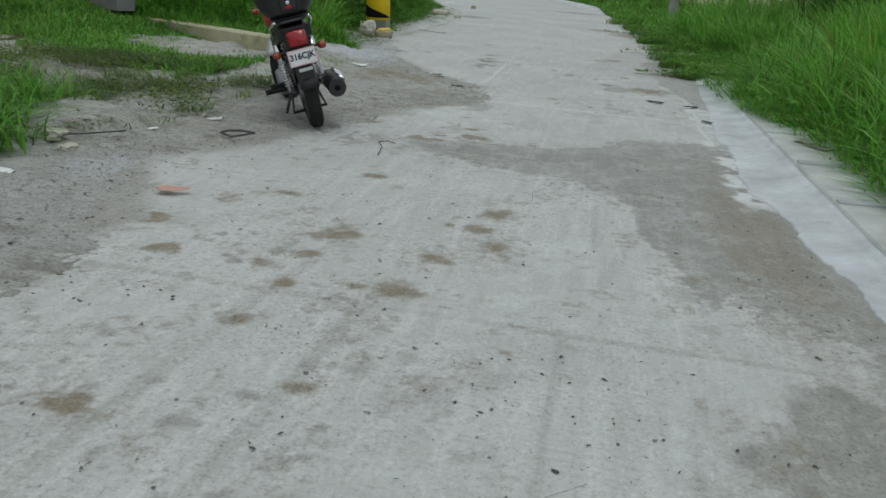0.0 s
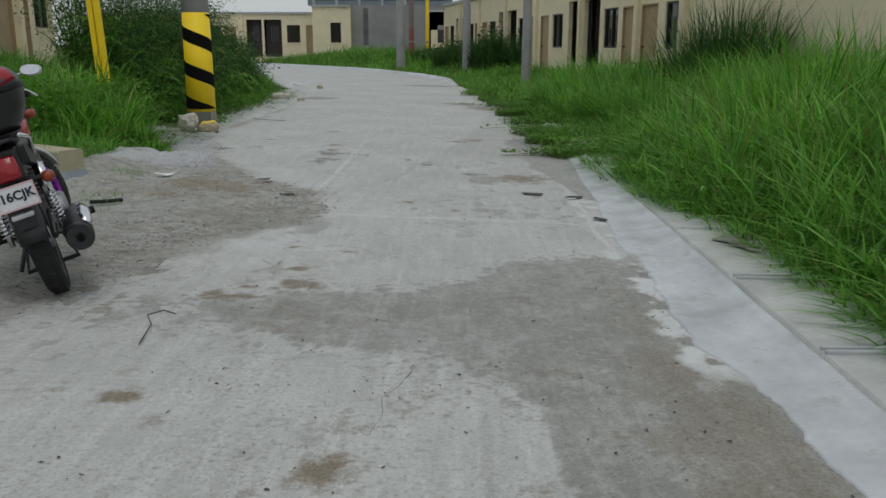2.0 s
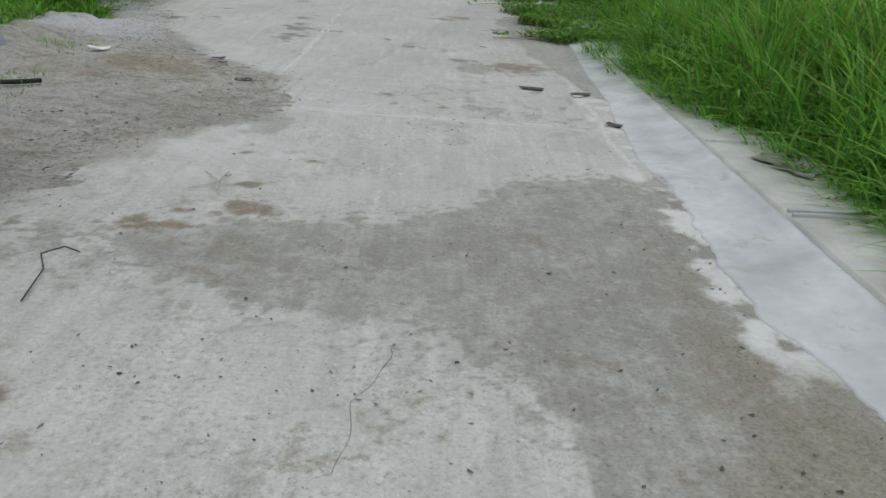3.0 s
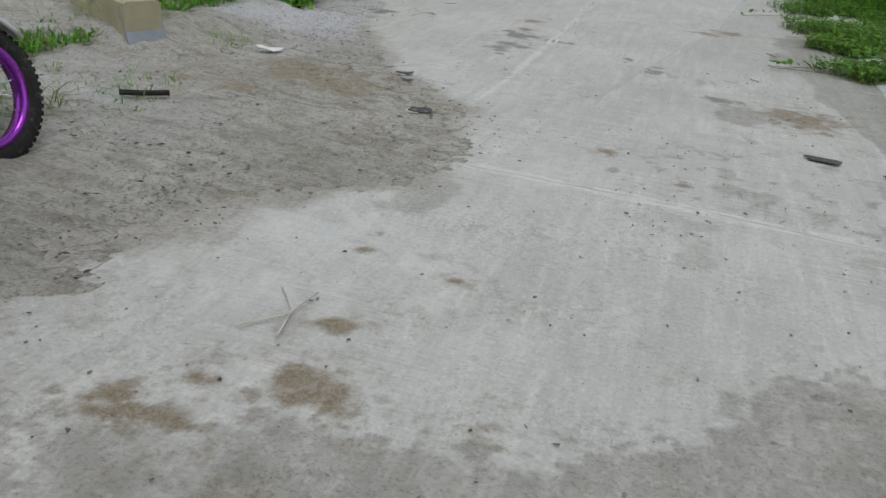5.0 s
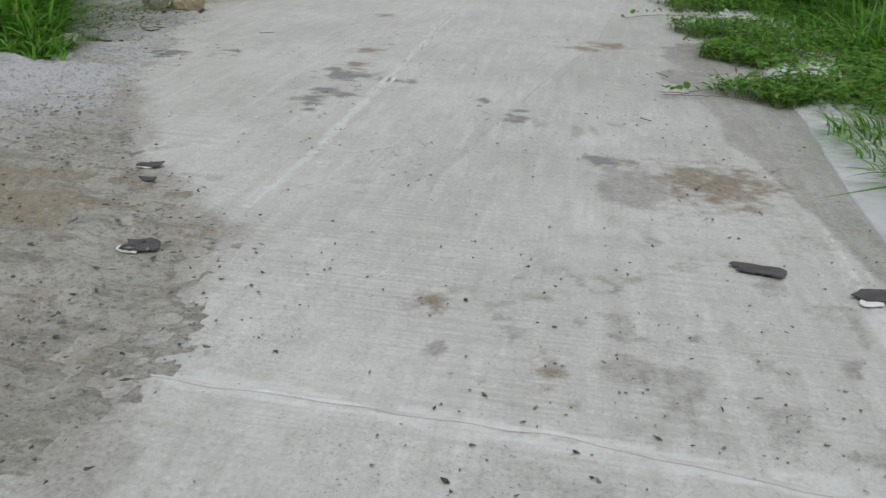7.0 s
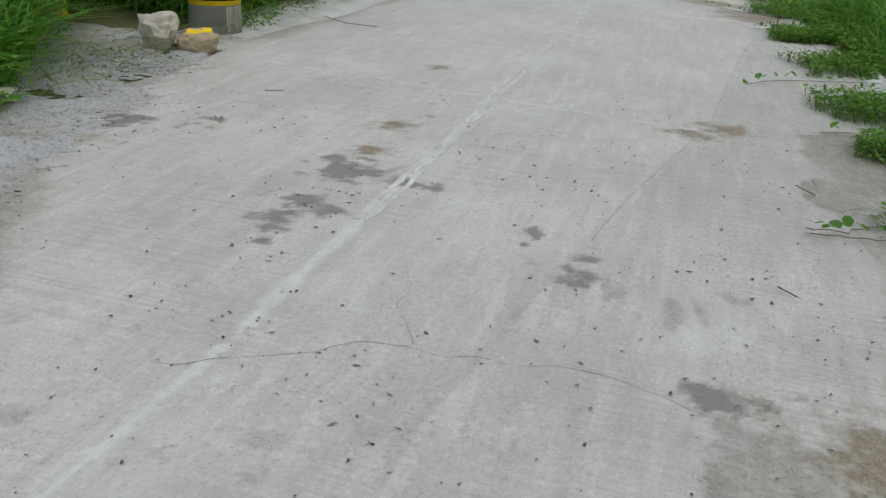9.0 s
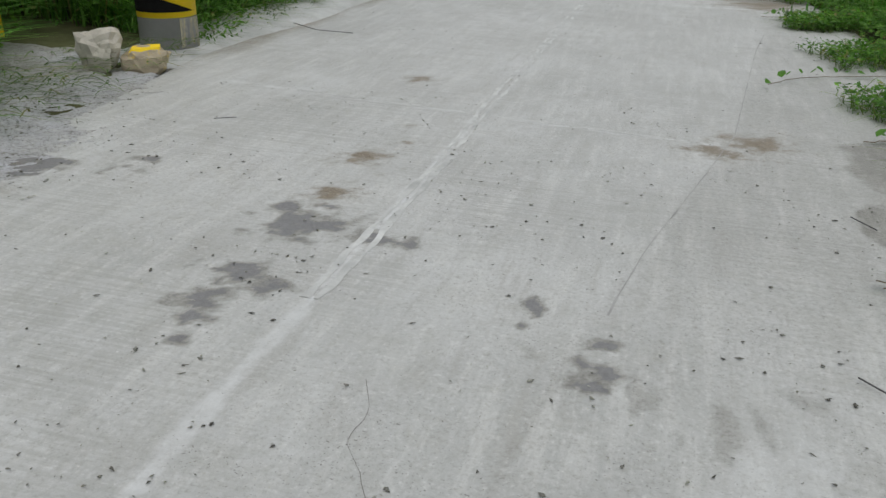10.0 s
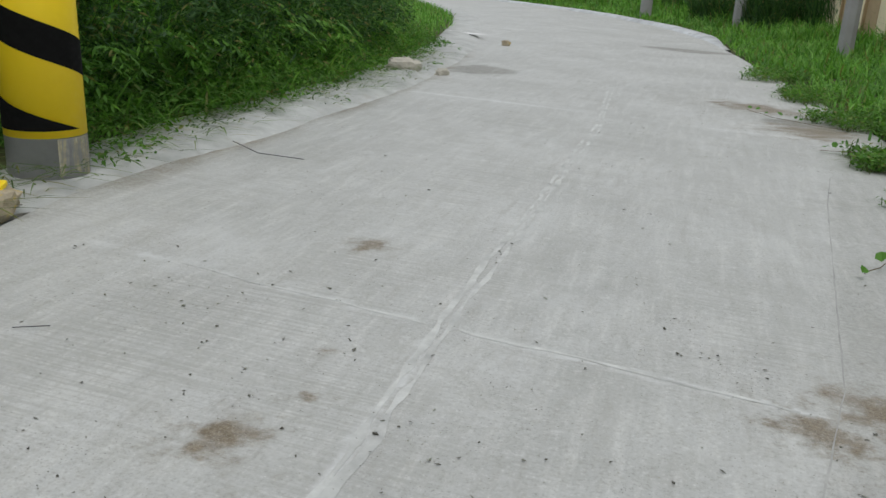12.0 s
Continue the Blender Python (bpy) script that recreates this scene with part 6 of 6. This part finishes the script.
# creeping mats and runners over the road's edge
x, y = scatter(34000, 0.7, 3.2, 11.7, 21, lambda x, y: step(0.0, 0.35, x - grass_right(y) + 0.45 * (clump(x, y, 0.7, 71) - 0.5)) * np.where(y < 16, step(0.42, 0.58, clump(x, y, 0.5, 72)), 0.2 + clump(x, y, 0.5, 72)) * (x - grass_right(y) < 1.6))
leaves("creeper", np.stack([x, y, ground_z(x, y) + rng.uniform(0.04, 0.2, len(x))], -1), rng.uniform(0.03, 0.07, len(x)), MAT_LEAF, "low leafy creeper spreading on the road edge", "creeper", 1.0)
MATS = [(1.5, 12.25, 0.6, 0.3), (1.25, 13.6, 0.35, 0.35), (1.3, 14.7, 0.5, 0.5), (1.2, 16.6, 0.45, 0.6), (1.1, 18.3, 0.35, 0.4), (1.15, 20.5, 0.6, 0.6), (0.8, 22.6, 0.5, 0.6), (0.5, 25.0, 0.5, 0.8)]
for cx, cy, rx, ry in MATS:
    x, y = scatter(5000, cx - 1.3 * rx, cx + 1.3 * rx, cy - 1.3 * ry, cy + 1.3 * ry, lambda x, y: blot(x, y, cx, cy, rx, ry, 0, 0.9, 0.3, int(cy * 10)))
    leaves("creeper", np.stack([x, y, fall(x) + rng.uniform(0.015, 0.11, len(x))], -1), rng.uniform(0.025, 0.06, len(x)), MAT_LEAF, "leafy creeper mat lying on the road edge", "creeper", 1.0)
    m = rng.random(len(x)) < 0.3
    blades("creeper_grass", np.stack([x[m], y[m], fall(x[m])], -1), rng.uniform(0.05, 0.25, m.sum()), np.full(m.sum(), 0.008), rng.uniform(0.6, 2.2, m.sum()), MAT_CUT, "loose grass lying on the road edge", seg=3)
MAT_RUNNER = plain("runner_stem", (0.16, 0.12, 0.07), 0.85, spec=0.2, vary=0.3)


def runner(pts, n_leaves, seed, size=0.05):
    rnd = random.Random(seed)
    v = empty("vine_runner", pose(pts[0][0], pts[0][1], float(fall(np.array(pts[0][0])))), "thin creeping vine with round leaves on concrete", "vine", "vines on the road edge")
    P = [Vector((px - pts[0][0], py - pts[0][1], -0.021 * (px - pts[0][0]) + 0.014 + 0.012 * rnd.random())) for px, py in pts]
    fine = [P[i].lerp(P[i + 1], k / 6) + Vector((rnd.uniform(-1, 1), rnd.uniform(-1, 1), 0.2)) * 0.015 for i in range(len(P) - 1) for k in range(6)]
    part("stem", tube(bmesh.new(), fine, 0.0024, 5), MAT_RUNNER, v)
    for k in range(n_leaves):
        c = fine[int((k + 0.5) / n_leaves * len(fine))]
        bm = bmesh.new()
        a, s = rnd.uniform(0, 6.28), size * rnd.uniform(0.7, 1.25)
        vs = [bm.verts.new((s * px, s * py, s * pz)) for px, py, pz in ((0, 0, 0), (0.35, 0.5, 0.1), (0.9, 0.42, 0.05), (1.15, 0, -0.12), (0.9, -0.42, 0.05), (0.35, -0.5, 0.1))]
        for f in ((0, 1, 2, 3), (0, 3, 4, 5)):
            bm.faces.new([vs[i] for i in f])
        lf = part("leaf", bm, MAT_LEAF, v)
        lf.matrix_basis = Matrix.Translation(c + Vector((0, 0, 0.03))) @ pose(0, 0, 0, rnd.uniform(-35, 35), rnd.uniform(-50, 10), math.degrees(a))
    return v


runner([(1.2, 12.3), (1.0, 12.2), (0.85, 12.25), (0.62, 12.05), (0.42, 12.0)], 6, 1)
runner([(1.45, 15.9), (1.2, 15.8), (0.9, 15.7), (0.55, 15.5), (0.25, 15.05)], 16, 2)
runner([(1.3, 14.0), (1.1, 13.9), (0.9, 13.95), (0.68, 13.86)], 8, 3)
runner([(1.2, 11.95), (0.9, 12.05), (0.65, 12.0), (0.42, 11.95)], 7, 4)
runner([(1.25, 18.4), (1.0, 18.5), (0.7, 18.6), (0.42, 18.5)], 8, 5)
runner([(1.0, 19.9), (0.6, 20.0), (0.2, 20.3), (-0.1, 20.8)], 10, 6)
runner([(1.3, 13.2), (1.15, 12.7), (1.05, 12.4)], 8, 7)

# bright mound of grass behind the beams
mound_front = line([-12, -7, -5.5, -4.6, -3.7, -3.2], [12.1, 11.1, 10.45, 10.9, 11.2, 11.7])
tx, ty = scatter(12000, -12, -2.9, 10.2, 17.5, lambda x, y: step(-0.05, 0.2, y - mound_front(x) + 0.5 * (clump(x, y, 0.6, 41) - 0.5)) * (0.4 + 0.9 * clump(x, y, 0.5, 42)) * step(0.0, 0.2, -3.6 - 0.75 * (y - 12.0) - x))
x, y, az, k = tufts(tx, ty, 12, 0.08)
d = np.clip(ty - mound_front(tx), 0, 3)
th = (0.28 + 0.45 * np.clip(d, 0, 1.6)) * (0.5 + 0.95 * clump(tx, ty, 0.9, 43)) * rng.uniform(0.6, 1.3, len(tx)) * np.interp(tx, [-9, -6, -4.8, -4.1, -3.4], [0.75, 0.75, 1.05, 0.85, 0.35])
blades("tall_grass", rooted(x, y), th[k] * rng.uniform(0.55, 1.15, len(k)), 0.014 + 0.02 * rng.random(len(x)), rng.uniform(0.15, 1.5, len(x)), MAT_BRIGHT, "mound of tall bright grass beside the striped pole", seg=4, az=az)
x, y = scatter(42000, -9, -3.0, 10.6, 15, lambda x, y: step(0.0, 0.3, y - mound_front(x)) * (x < -3.45 - 0.6 * (y - 12)) * step(0.35, 0.6, clump(x, y, 0.7, 45)))
leaves("weeds", np.stack([x, y, ground_z(x, y) + rng.uniform(0.05, 0.75, len(x))], -1), rng.uniform(0.03, 0.07, len(x)), MAT_LEAF, "dark leafy weeds in a grass mound")
# grass round and before the beams
def before_beam(x, y):
    along = y - (8.95 + (-3.4 - x) * 0.54)
    return step(-2.0, -1.3, along + 1.0 * (clump(x, y, 0.7, 47) - 0.5)) * (x < -3.75) * (along < 1.8)
x, y = scatter(110000, -10, -3.6, 6.4, 14, lambda x, y: before_beam(x, y) * (0.25 + 0.9 * clump(x, y, 0.4, 48)))
blades("beam_grass", rooted(x, y, 0.04), rng.uniform(0.12, 0.42, len(x)) * (0.4 + clump(x, y, 0.8, 49)) * np.where(y < 9.3 + (-3.5 - x) * 0.6, 0.33, 1.0), 0.012 + 0.01 * rng.random(len(x)), rng.uniform(0.2, 1.4, len(x)), MAT_BRIGHT, "ragged grass round beams lying on the plot")
# sparse tufts on the dirt
x, y = scatter(30000, -7, -2.6, 4.5, 12, lambda x, y: step(0.6, 0.72, clump(x, y, 0.5, 55)) * step(0.5, 1.2, dirt_edge(y) - x) * 0.5)
blades("sparse_grass", rooted(x, y, 0.02), rng.uniform(0.03, 0.1, len(x)), np.full(len(x), 0.006), rng.uniform(0.5, 1.5, len(x)), MAT_BRIGHT, "sparse low grass on the dirt shoulder", seg=2)
# dry stalks and litter on the bank
x, y = scatter(26000, -6.0, -2.9, 4.4, 8.4, lambda x, y: step(0.46, 0.62, clump(x, y, 0.45, 59)) * step(0.4, 1.0, dirt_edge(y) - x))
blades("dry_stalks", rooted(x, y, 0.05), rng.uniform(0.06, 0.2, len(x)), np.full(len(x), 0.008), rng.uniform(1.2, 2.6, len(x)), MAT_CUT, "dry and green stalks strewn on the bank", seg=3)
x, y = scatter(26000, -6.5, -3.0, 4.4, 8.6, lambda x, y: step(0.5, 0.64, clump(x, y, 0.5, 63)) * step(0.5, 1.2, dirt_edge(y) - x))
leaves("leaf_litter", np.stack([x, y, ground_z(x, y) + 0.03 + rng.uniform(0.0, 0.09, len(x))], -1), rng.uniform(0.02, 0.05, len(x)), MAT_CUT, "brown and green leaf litter on the bank", "leaf litter", 1.0)
# near weeds beside the rubble
x, y = scatter(9000, -5.6, -3.05, 2.6, 5.6, lambda x, y: step(0.0, 0.35, -3.2 - 0.35 * np.abs(y - 4.1) - x + 0.7 * (clump(x, y, 0.4, 57) - 0.5)))
blades("weed_grass", rooted(x, y, 0.03), rng.uniform(0.12, 0.5, len(x)), np.full(len(x), 0.018), rng.uniform(0.3, 1.6, len(x)), MAT_BRIGHT, "clump of green weeds beside rubble")

# tall dark thicket behind the striped pole
n_st = 900
sx, sy = rng.uniform(-10.5, -4.6, n_st * 2), rng.uniform(15.3, 27, n_st * 2)
k = (sx < road_left(sy) - 0.95 - 0.12 * np.clip(sy - 21, 0, 9)) & (sx > -0.462 * (sy - 2)) & ((road_left(sy) - sx < 2.9) | (sy < 17.5))
sx, sy = sx[k][:n_st], sy[k][:n_st]
back = np.clip(road_left(sy) - 0.9 - sx, 0, 3)
sh = (0.8 + 1.15 * back) * (0.6 + 0.8 * clump(sx, sy, 1.1, 84)) * rng.uniform(0.7, 1.2, len(sx))
sh *= np.interp(sy, [15, 22, 27], [1.0, 0.9, 0.6])
saz, sb = rng.uniform(0, 2 * np.pi, len(sx)), rng.uniform(0.1, 0.5, len(sx))
blades("thicket_stems", rooted(sx, sy), sh, np.full(len(sx), 0.02), sb, MAT_DARKGRASS, "stems of a tall dark thicket", "thicket", 4, saz)
per = 150
t = rng.uniform(0.15, 1.0, (len(sx), per))
C = np.zeros((len(sx), per, 3))
C[..., 0] = sx[:, None] + np.cos(saz)[:, None] * sh[:, None] * sb[:, None] * t * t + rng.normal(0, 0.16, t.shape)
C[..., 1] = sy[:, None] + np.sin(saz)[:, None] * sh[:, None] * sb[:, None] * t * t + rng.normal(0, 0.16, t.shape)
C[..., 2] = ground_z(sx, sy)[:, None] + sh[:, None] * (t - 0.4 * sb[:, None] * t * t) + rng.normal(0, 0.08, t.shape)
leaves("thicket", C.reshape(-1, 3), rng.uniform(0.04, 0.11, C.shape[0] * per), MAT_DARKGRASS, "dense green feathery thicket behind the striped pole", "thicket", slim=0.13)
x, y = scatter(45000, -10.5, -4.0, 15.0, 28, lambda x, y: step(0.35, 0.8, road_left(y) - x - 0.12 * np.clip(y - 21, 0, 9) + 0.8 * (clump(x, y, 0.7, 82) - 0.5)) * ((road_left(y) - x < 3.2) | (y < 17.5)) * (0.3 + 0.9 * clump(x, y, 0.6, 81)) * (x > -0.462 * (y - 2)))
back = np.clip(road_left(y) - 0.4 - x, 0, 3)
blades("thicket_grass", rooted(x, y), (0.25 + 0.6 * back) * (0.2 + 1.5 * clump(x, y, 0.9, 84)) * rng.uniform(0.5, 1.25, len(x)) * np.interp(y, [15, 21, 25, 28], [1.0, 0.9, 0.6, 0.4]), rng.uniform(0.012, 0.03, len(x)), rng.uniform(0.4, 1.9, len(x)), MAT_LEAF, "tall drooping grass behind the striped pole", seg=4)


def sprays(name, P, az, L, mat, label, category, pairs=11):
    """Arching stems with leaflets in pairs, drooping at the tips."""
    n = len(P)
    out = np.stack([np.cos(az), np.sin(az), np.zeros(n)], -1)
    side = np.stack([-np.sin(az), np.cos(az), np.zeros(n)], -1)
    quads = []
    for k in range(pairs):
        s = 0.12 + 0.88 * k / (pairs - 1)
        c = P + out * (L * 0.8 * s)[:, None]
        c[:, 2] += L * (0.55 * s - 0.85 * s * s)
        for sg in (-1, 1):
            d = sg * side * 0.75 + out * 0.55 + rng.normal(0, 0.18, (n, 3))
            d[:, 2] -= 0.25 + 0.35 * s
            ll = (L * (0.26 - 0.13 * s) * rng.uniform(0.7, 1.2, n))[:, None]
            quads.append(np.stack([c, c + d * ll * 0.45 + out * ll * 0.16, c + d * ll, c + d * ll * 0.45 - out * ll * 0.16], 1))
    V = np.concatenate(quads, 0)
    b = (np.arange(len(V)) * 4)[:, None]
    loops = np.concatenate([b + np.array([0, 1, 2])[None], b + np.array([0, 2, 3])[None]], 1).reshape(-1)
    me = mesh_of(name, V.reshape(-1, 3), loops, np.full(2 * len(V), 3))
    me.materials.append(mat)
    return tagged(new(name, me), label, category, kind="stuff")


x, y = scatter(9000, -10.0, -4.4, 15.0, 26, lambda x, y: step(0.75, 1.1, road_left(y) - x - 0.12 * np.clip(y - 21, 0, 9) + 0.5 * (clump(x, y, 0.8, 84) - 0.5)) * (x > -0.462 * (y - 2)) * (road_left(y) - x < 3.2))
back = np.clip(road_left(y) - 0.6 - x, 0, 3)
top = (0.3 + 0.72 * back) * (0.3 + 1.4 * clump(x, y, 1.0, 84)) * np.interp(y, [15, 21, 25, 28], [1.0, 0.9, 0.6, 0.4])
P = rooted(x, y)
P[:, 2] += np.minimum(top, 1.5) * rng.uniform(0.3, 1.0, len(x))
sprays("thicket_sprays", P, rng.normal(-0.5, 1.3, len(x)), rng.uniform(0.22, 0.6, len(x)), MAT_LEAF, "drooping feathery sprays of a green thicket", "thicket")
x, y = scatter(40000, -16, -4.2, 22, 46, lambda x, y: step(0.5, 1.0, road_left(y) - x) * (0.3 + 0.9 * clump(x, y, 0.8, 83)) * (road_left(y) - x < 6))
blades("verge_grass", rooted(x, y), (0.15 + 0.1 * np.clip(road_left(y) - x, 0, 4)) * rng.uniform(0.6, 1.4, len(x)), 0.01 + 0.0006 * y, rng.uniform(0.2, 1.1, len(x)), MAT_BRIGHT, "grass verge along the bend", seg=2)
# low weeds creeping on to the kerb before the thicket
x, y = scatter(26000, -6.5, -3.6, 14.9, 25, lambda x, y: step(0.1, 0.5, road_left(y) - x + 0.7 * (clump(x, y, 0.6, 82) - 0.5)) * (1 - step(1.2, 1.8, road_left(y) - x)))
leaves("weeds", np.stack([x, y, ground_z(x, y) + 0.05 + rng.uniform(0.0, 0.25, len(x)) * step(0.2, 0.9, road_left(y) - x)], -1), rng.uniform(0.03, 0.075, len(x)), MAT_LEAF, "low green weeds creeping over the kerb", slim=0.2)
# cut grass lying on the kerb
x, y = scatter(6500, -5.2, -3.3, 12.2, 23, lambda x, y: step(-0.15, 0.25, road_left(y) - x + 0.5 * (clump(x, y, 0.4, 85) - 0.6)) * (1 - step(0.5, 1.0, road_left(y) - x)) * (0.15 + 0.8 * clump(x, y, 0.3, 86)))
az = rng.normal(-0.3, 1.0, len(x))
blades("cut_grass", rooted(x, y, 0.07), rng.uniform(0.04, 0.09, len(x)), rng.uniform(0.008, 0.016, len(x)), rng.uniform(2.5, 6.0, len(x)), MAT_CUT, "cut grass strewn over the kerb", az=az)
x, y = scatter(5000, -4.7, -3.5, 11.5, 15, lambda x, y: step(-0.1, 0.3, road_left(y) - x + 0.4 * (clump(x, y, 0.4, 87) - 0.5)) * 0.07 * (y < 13.4))
blades("cut_grass", rooted(x, y, 0.08), rng.uniform(0.05, 0.12, len(x)), rng.uniform(0.008, 0.016, len(x)), rng.uniform(2.0, 5.0, len(x)), MAT_CUT, "cut grass blades lying by the stones", az=rng.normal(-0.4, 0.8, len(x)))


# ---- gravel and crumbs ----
def crumbs(name, x, y, z, size, mat, label):
    n = len(x)
    O = np.array([(1, 0, 0), (0, 1, 0), (-1, 0, 0), (0, -1, 0), (0, 0, 0.8), (0, 0, -0.5)], float)
    F = np.array([(0, 1, 4), (1, 2, 4), (2, 3, 4), (3, 0, 4), (1, 0, 5), (2, 1, 5), (3, 2, 5), (0, 3, 5)])
    a = rng.uniform(0, 6.28, n)
    R = np.stack([np.stack([np.cos(a), -np.sin(a)], -1), np.stack([np.sin(a), np.cos(a)], -1)], 1)
    V = O[None] * rng.uniform(0.25, 1.6, (n, 6, 3)) * np.array([1.6, 0.8, 0.5]) * size[:, None, None]
    V[..., :2] = np.einsum("nij,nkj->nki", R, V[..., :2])
    V += np.stack([x, y, z], -1)[:, None]
    loops = ((np.arange(n) * 6)[:, None, None] + F[None]).reshape(-1)
    me = mesh_of(name, V.reshape(-1, 3), loops, np.full(8 * n, 3))
    me.materials.append(mat)
    return tagged(new(name, me), label, "gravel", kind="stuff")


MAT_DEBRIS = plain("dry_debris", (0.21, 0.2, 0.18), 0.95, spec=0.1, vary=0.5, scale=6)
MAT_GRAVEL = grass_leaf("gravel", (0.13, 0.125, 0.11), (0.23, 0.22, 0.195), (0.45, 0.44, 0.41), (0.52, 0.515, 0.49), 0.06)
x, y = scatter(34000, -3.0, 1.3, 0.8, 22, lambda x, y: (0.25 + 0.9 * step(0.5, 0.7, clump(x, y, 0.5, 91))) * np.where(y > 14, 0.35, 1) * (x > dirt_edge(y)) * (x < road_right(y) - 0.2))
crumbs("gravel", x, y, fall(x) + 0.005, 0.0016 + 0.006 * rng.random(len(x)) ** 5, MAT_GRAVEL, "small dark gravel scattered on the road")
x, y = scatter(95000, -7, -1.0, 1.0, 13.5, lambda x, y: step(-0.35, 0.4, dirt_edge(y) - x) * (0.2 + clump(x, y, 0.4, 93)))
crumbs("gravel", x, y, fall(x) + lot(x, y) * 0.6 + 0.02, 0.002 + 0.008 * rng.random(len(x)) ** 4, MAT_GRAVEL, "loose gravel on the dirt shoulder")
x, y = scatter(300, -3.3, 1.1, 1.0, 22, lambda x, y: 0.2 + step(0.45, 0.65, clump(x, y, 1.3, 95)) * 0.5)
crumbs("debris", x, y, fall(x) + 0.006, 0.0025 + 0.006 * rng.random(len(x)) ** 3, MAT_DEBRIS, "dark bits of dry debris on the road")
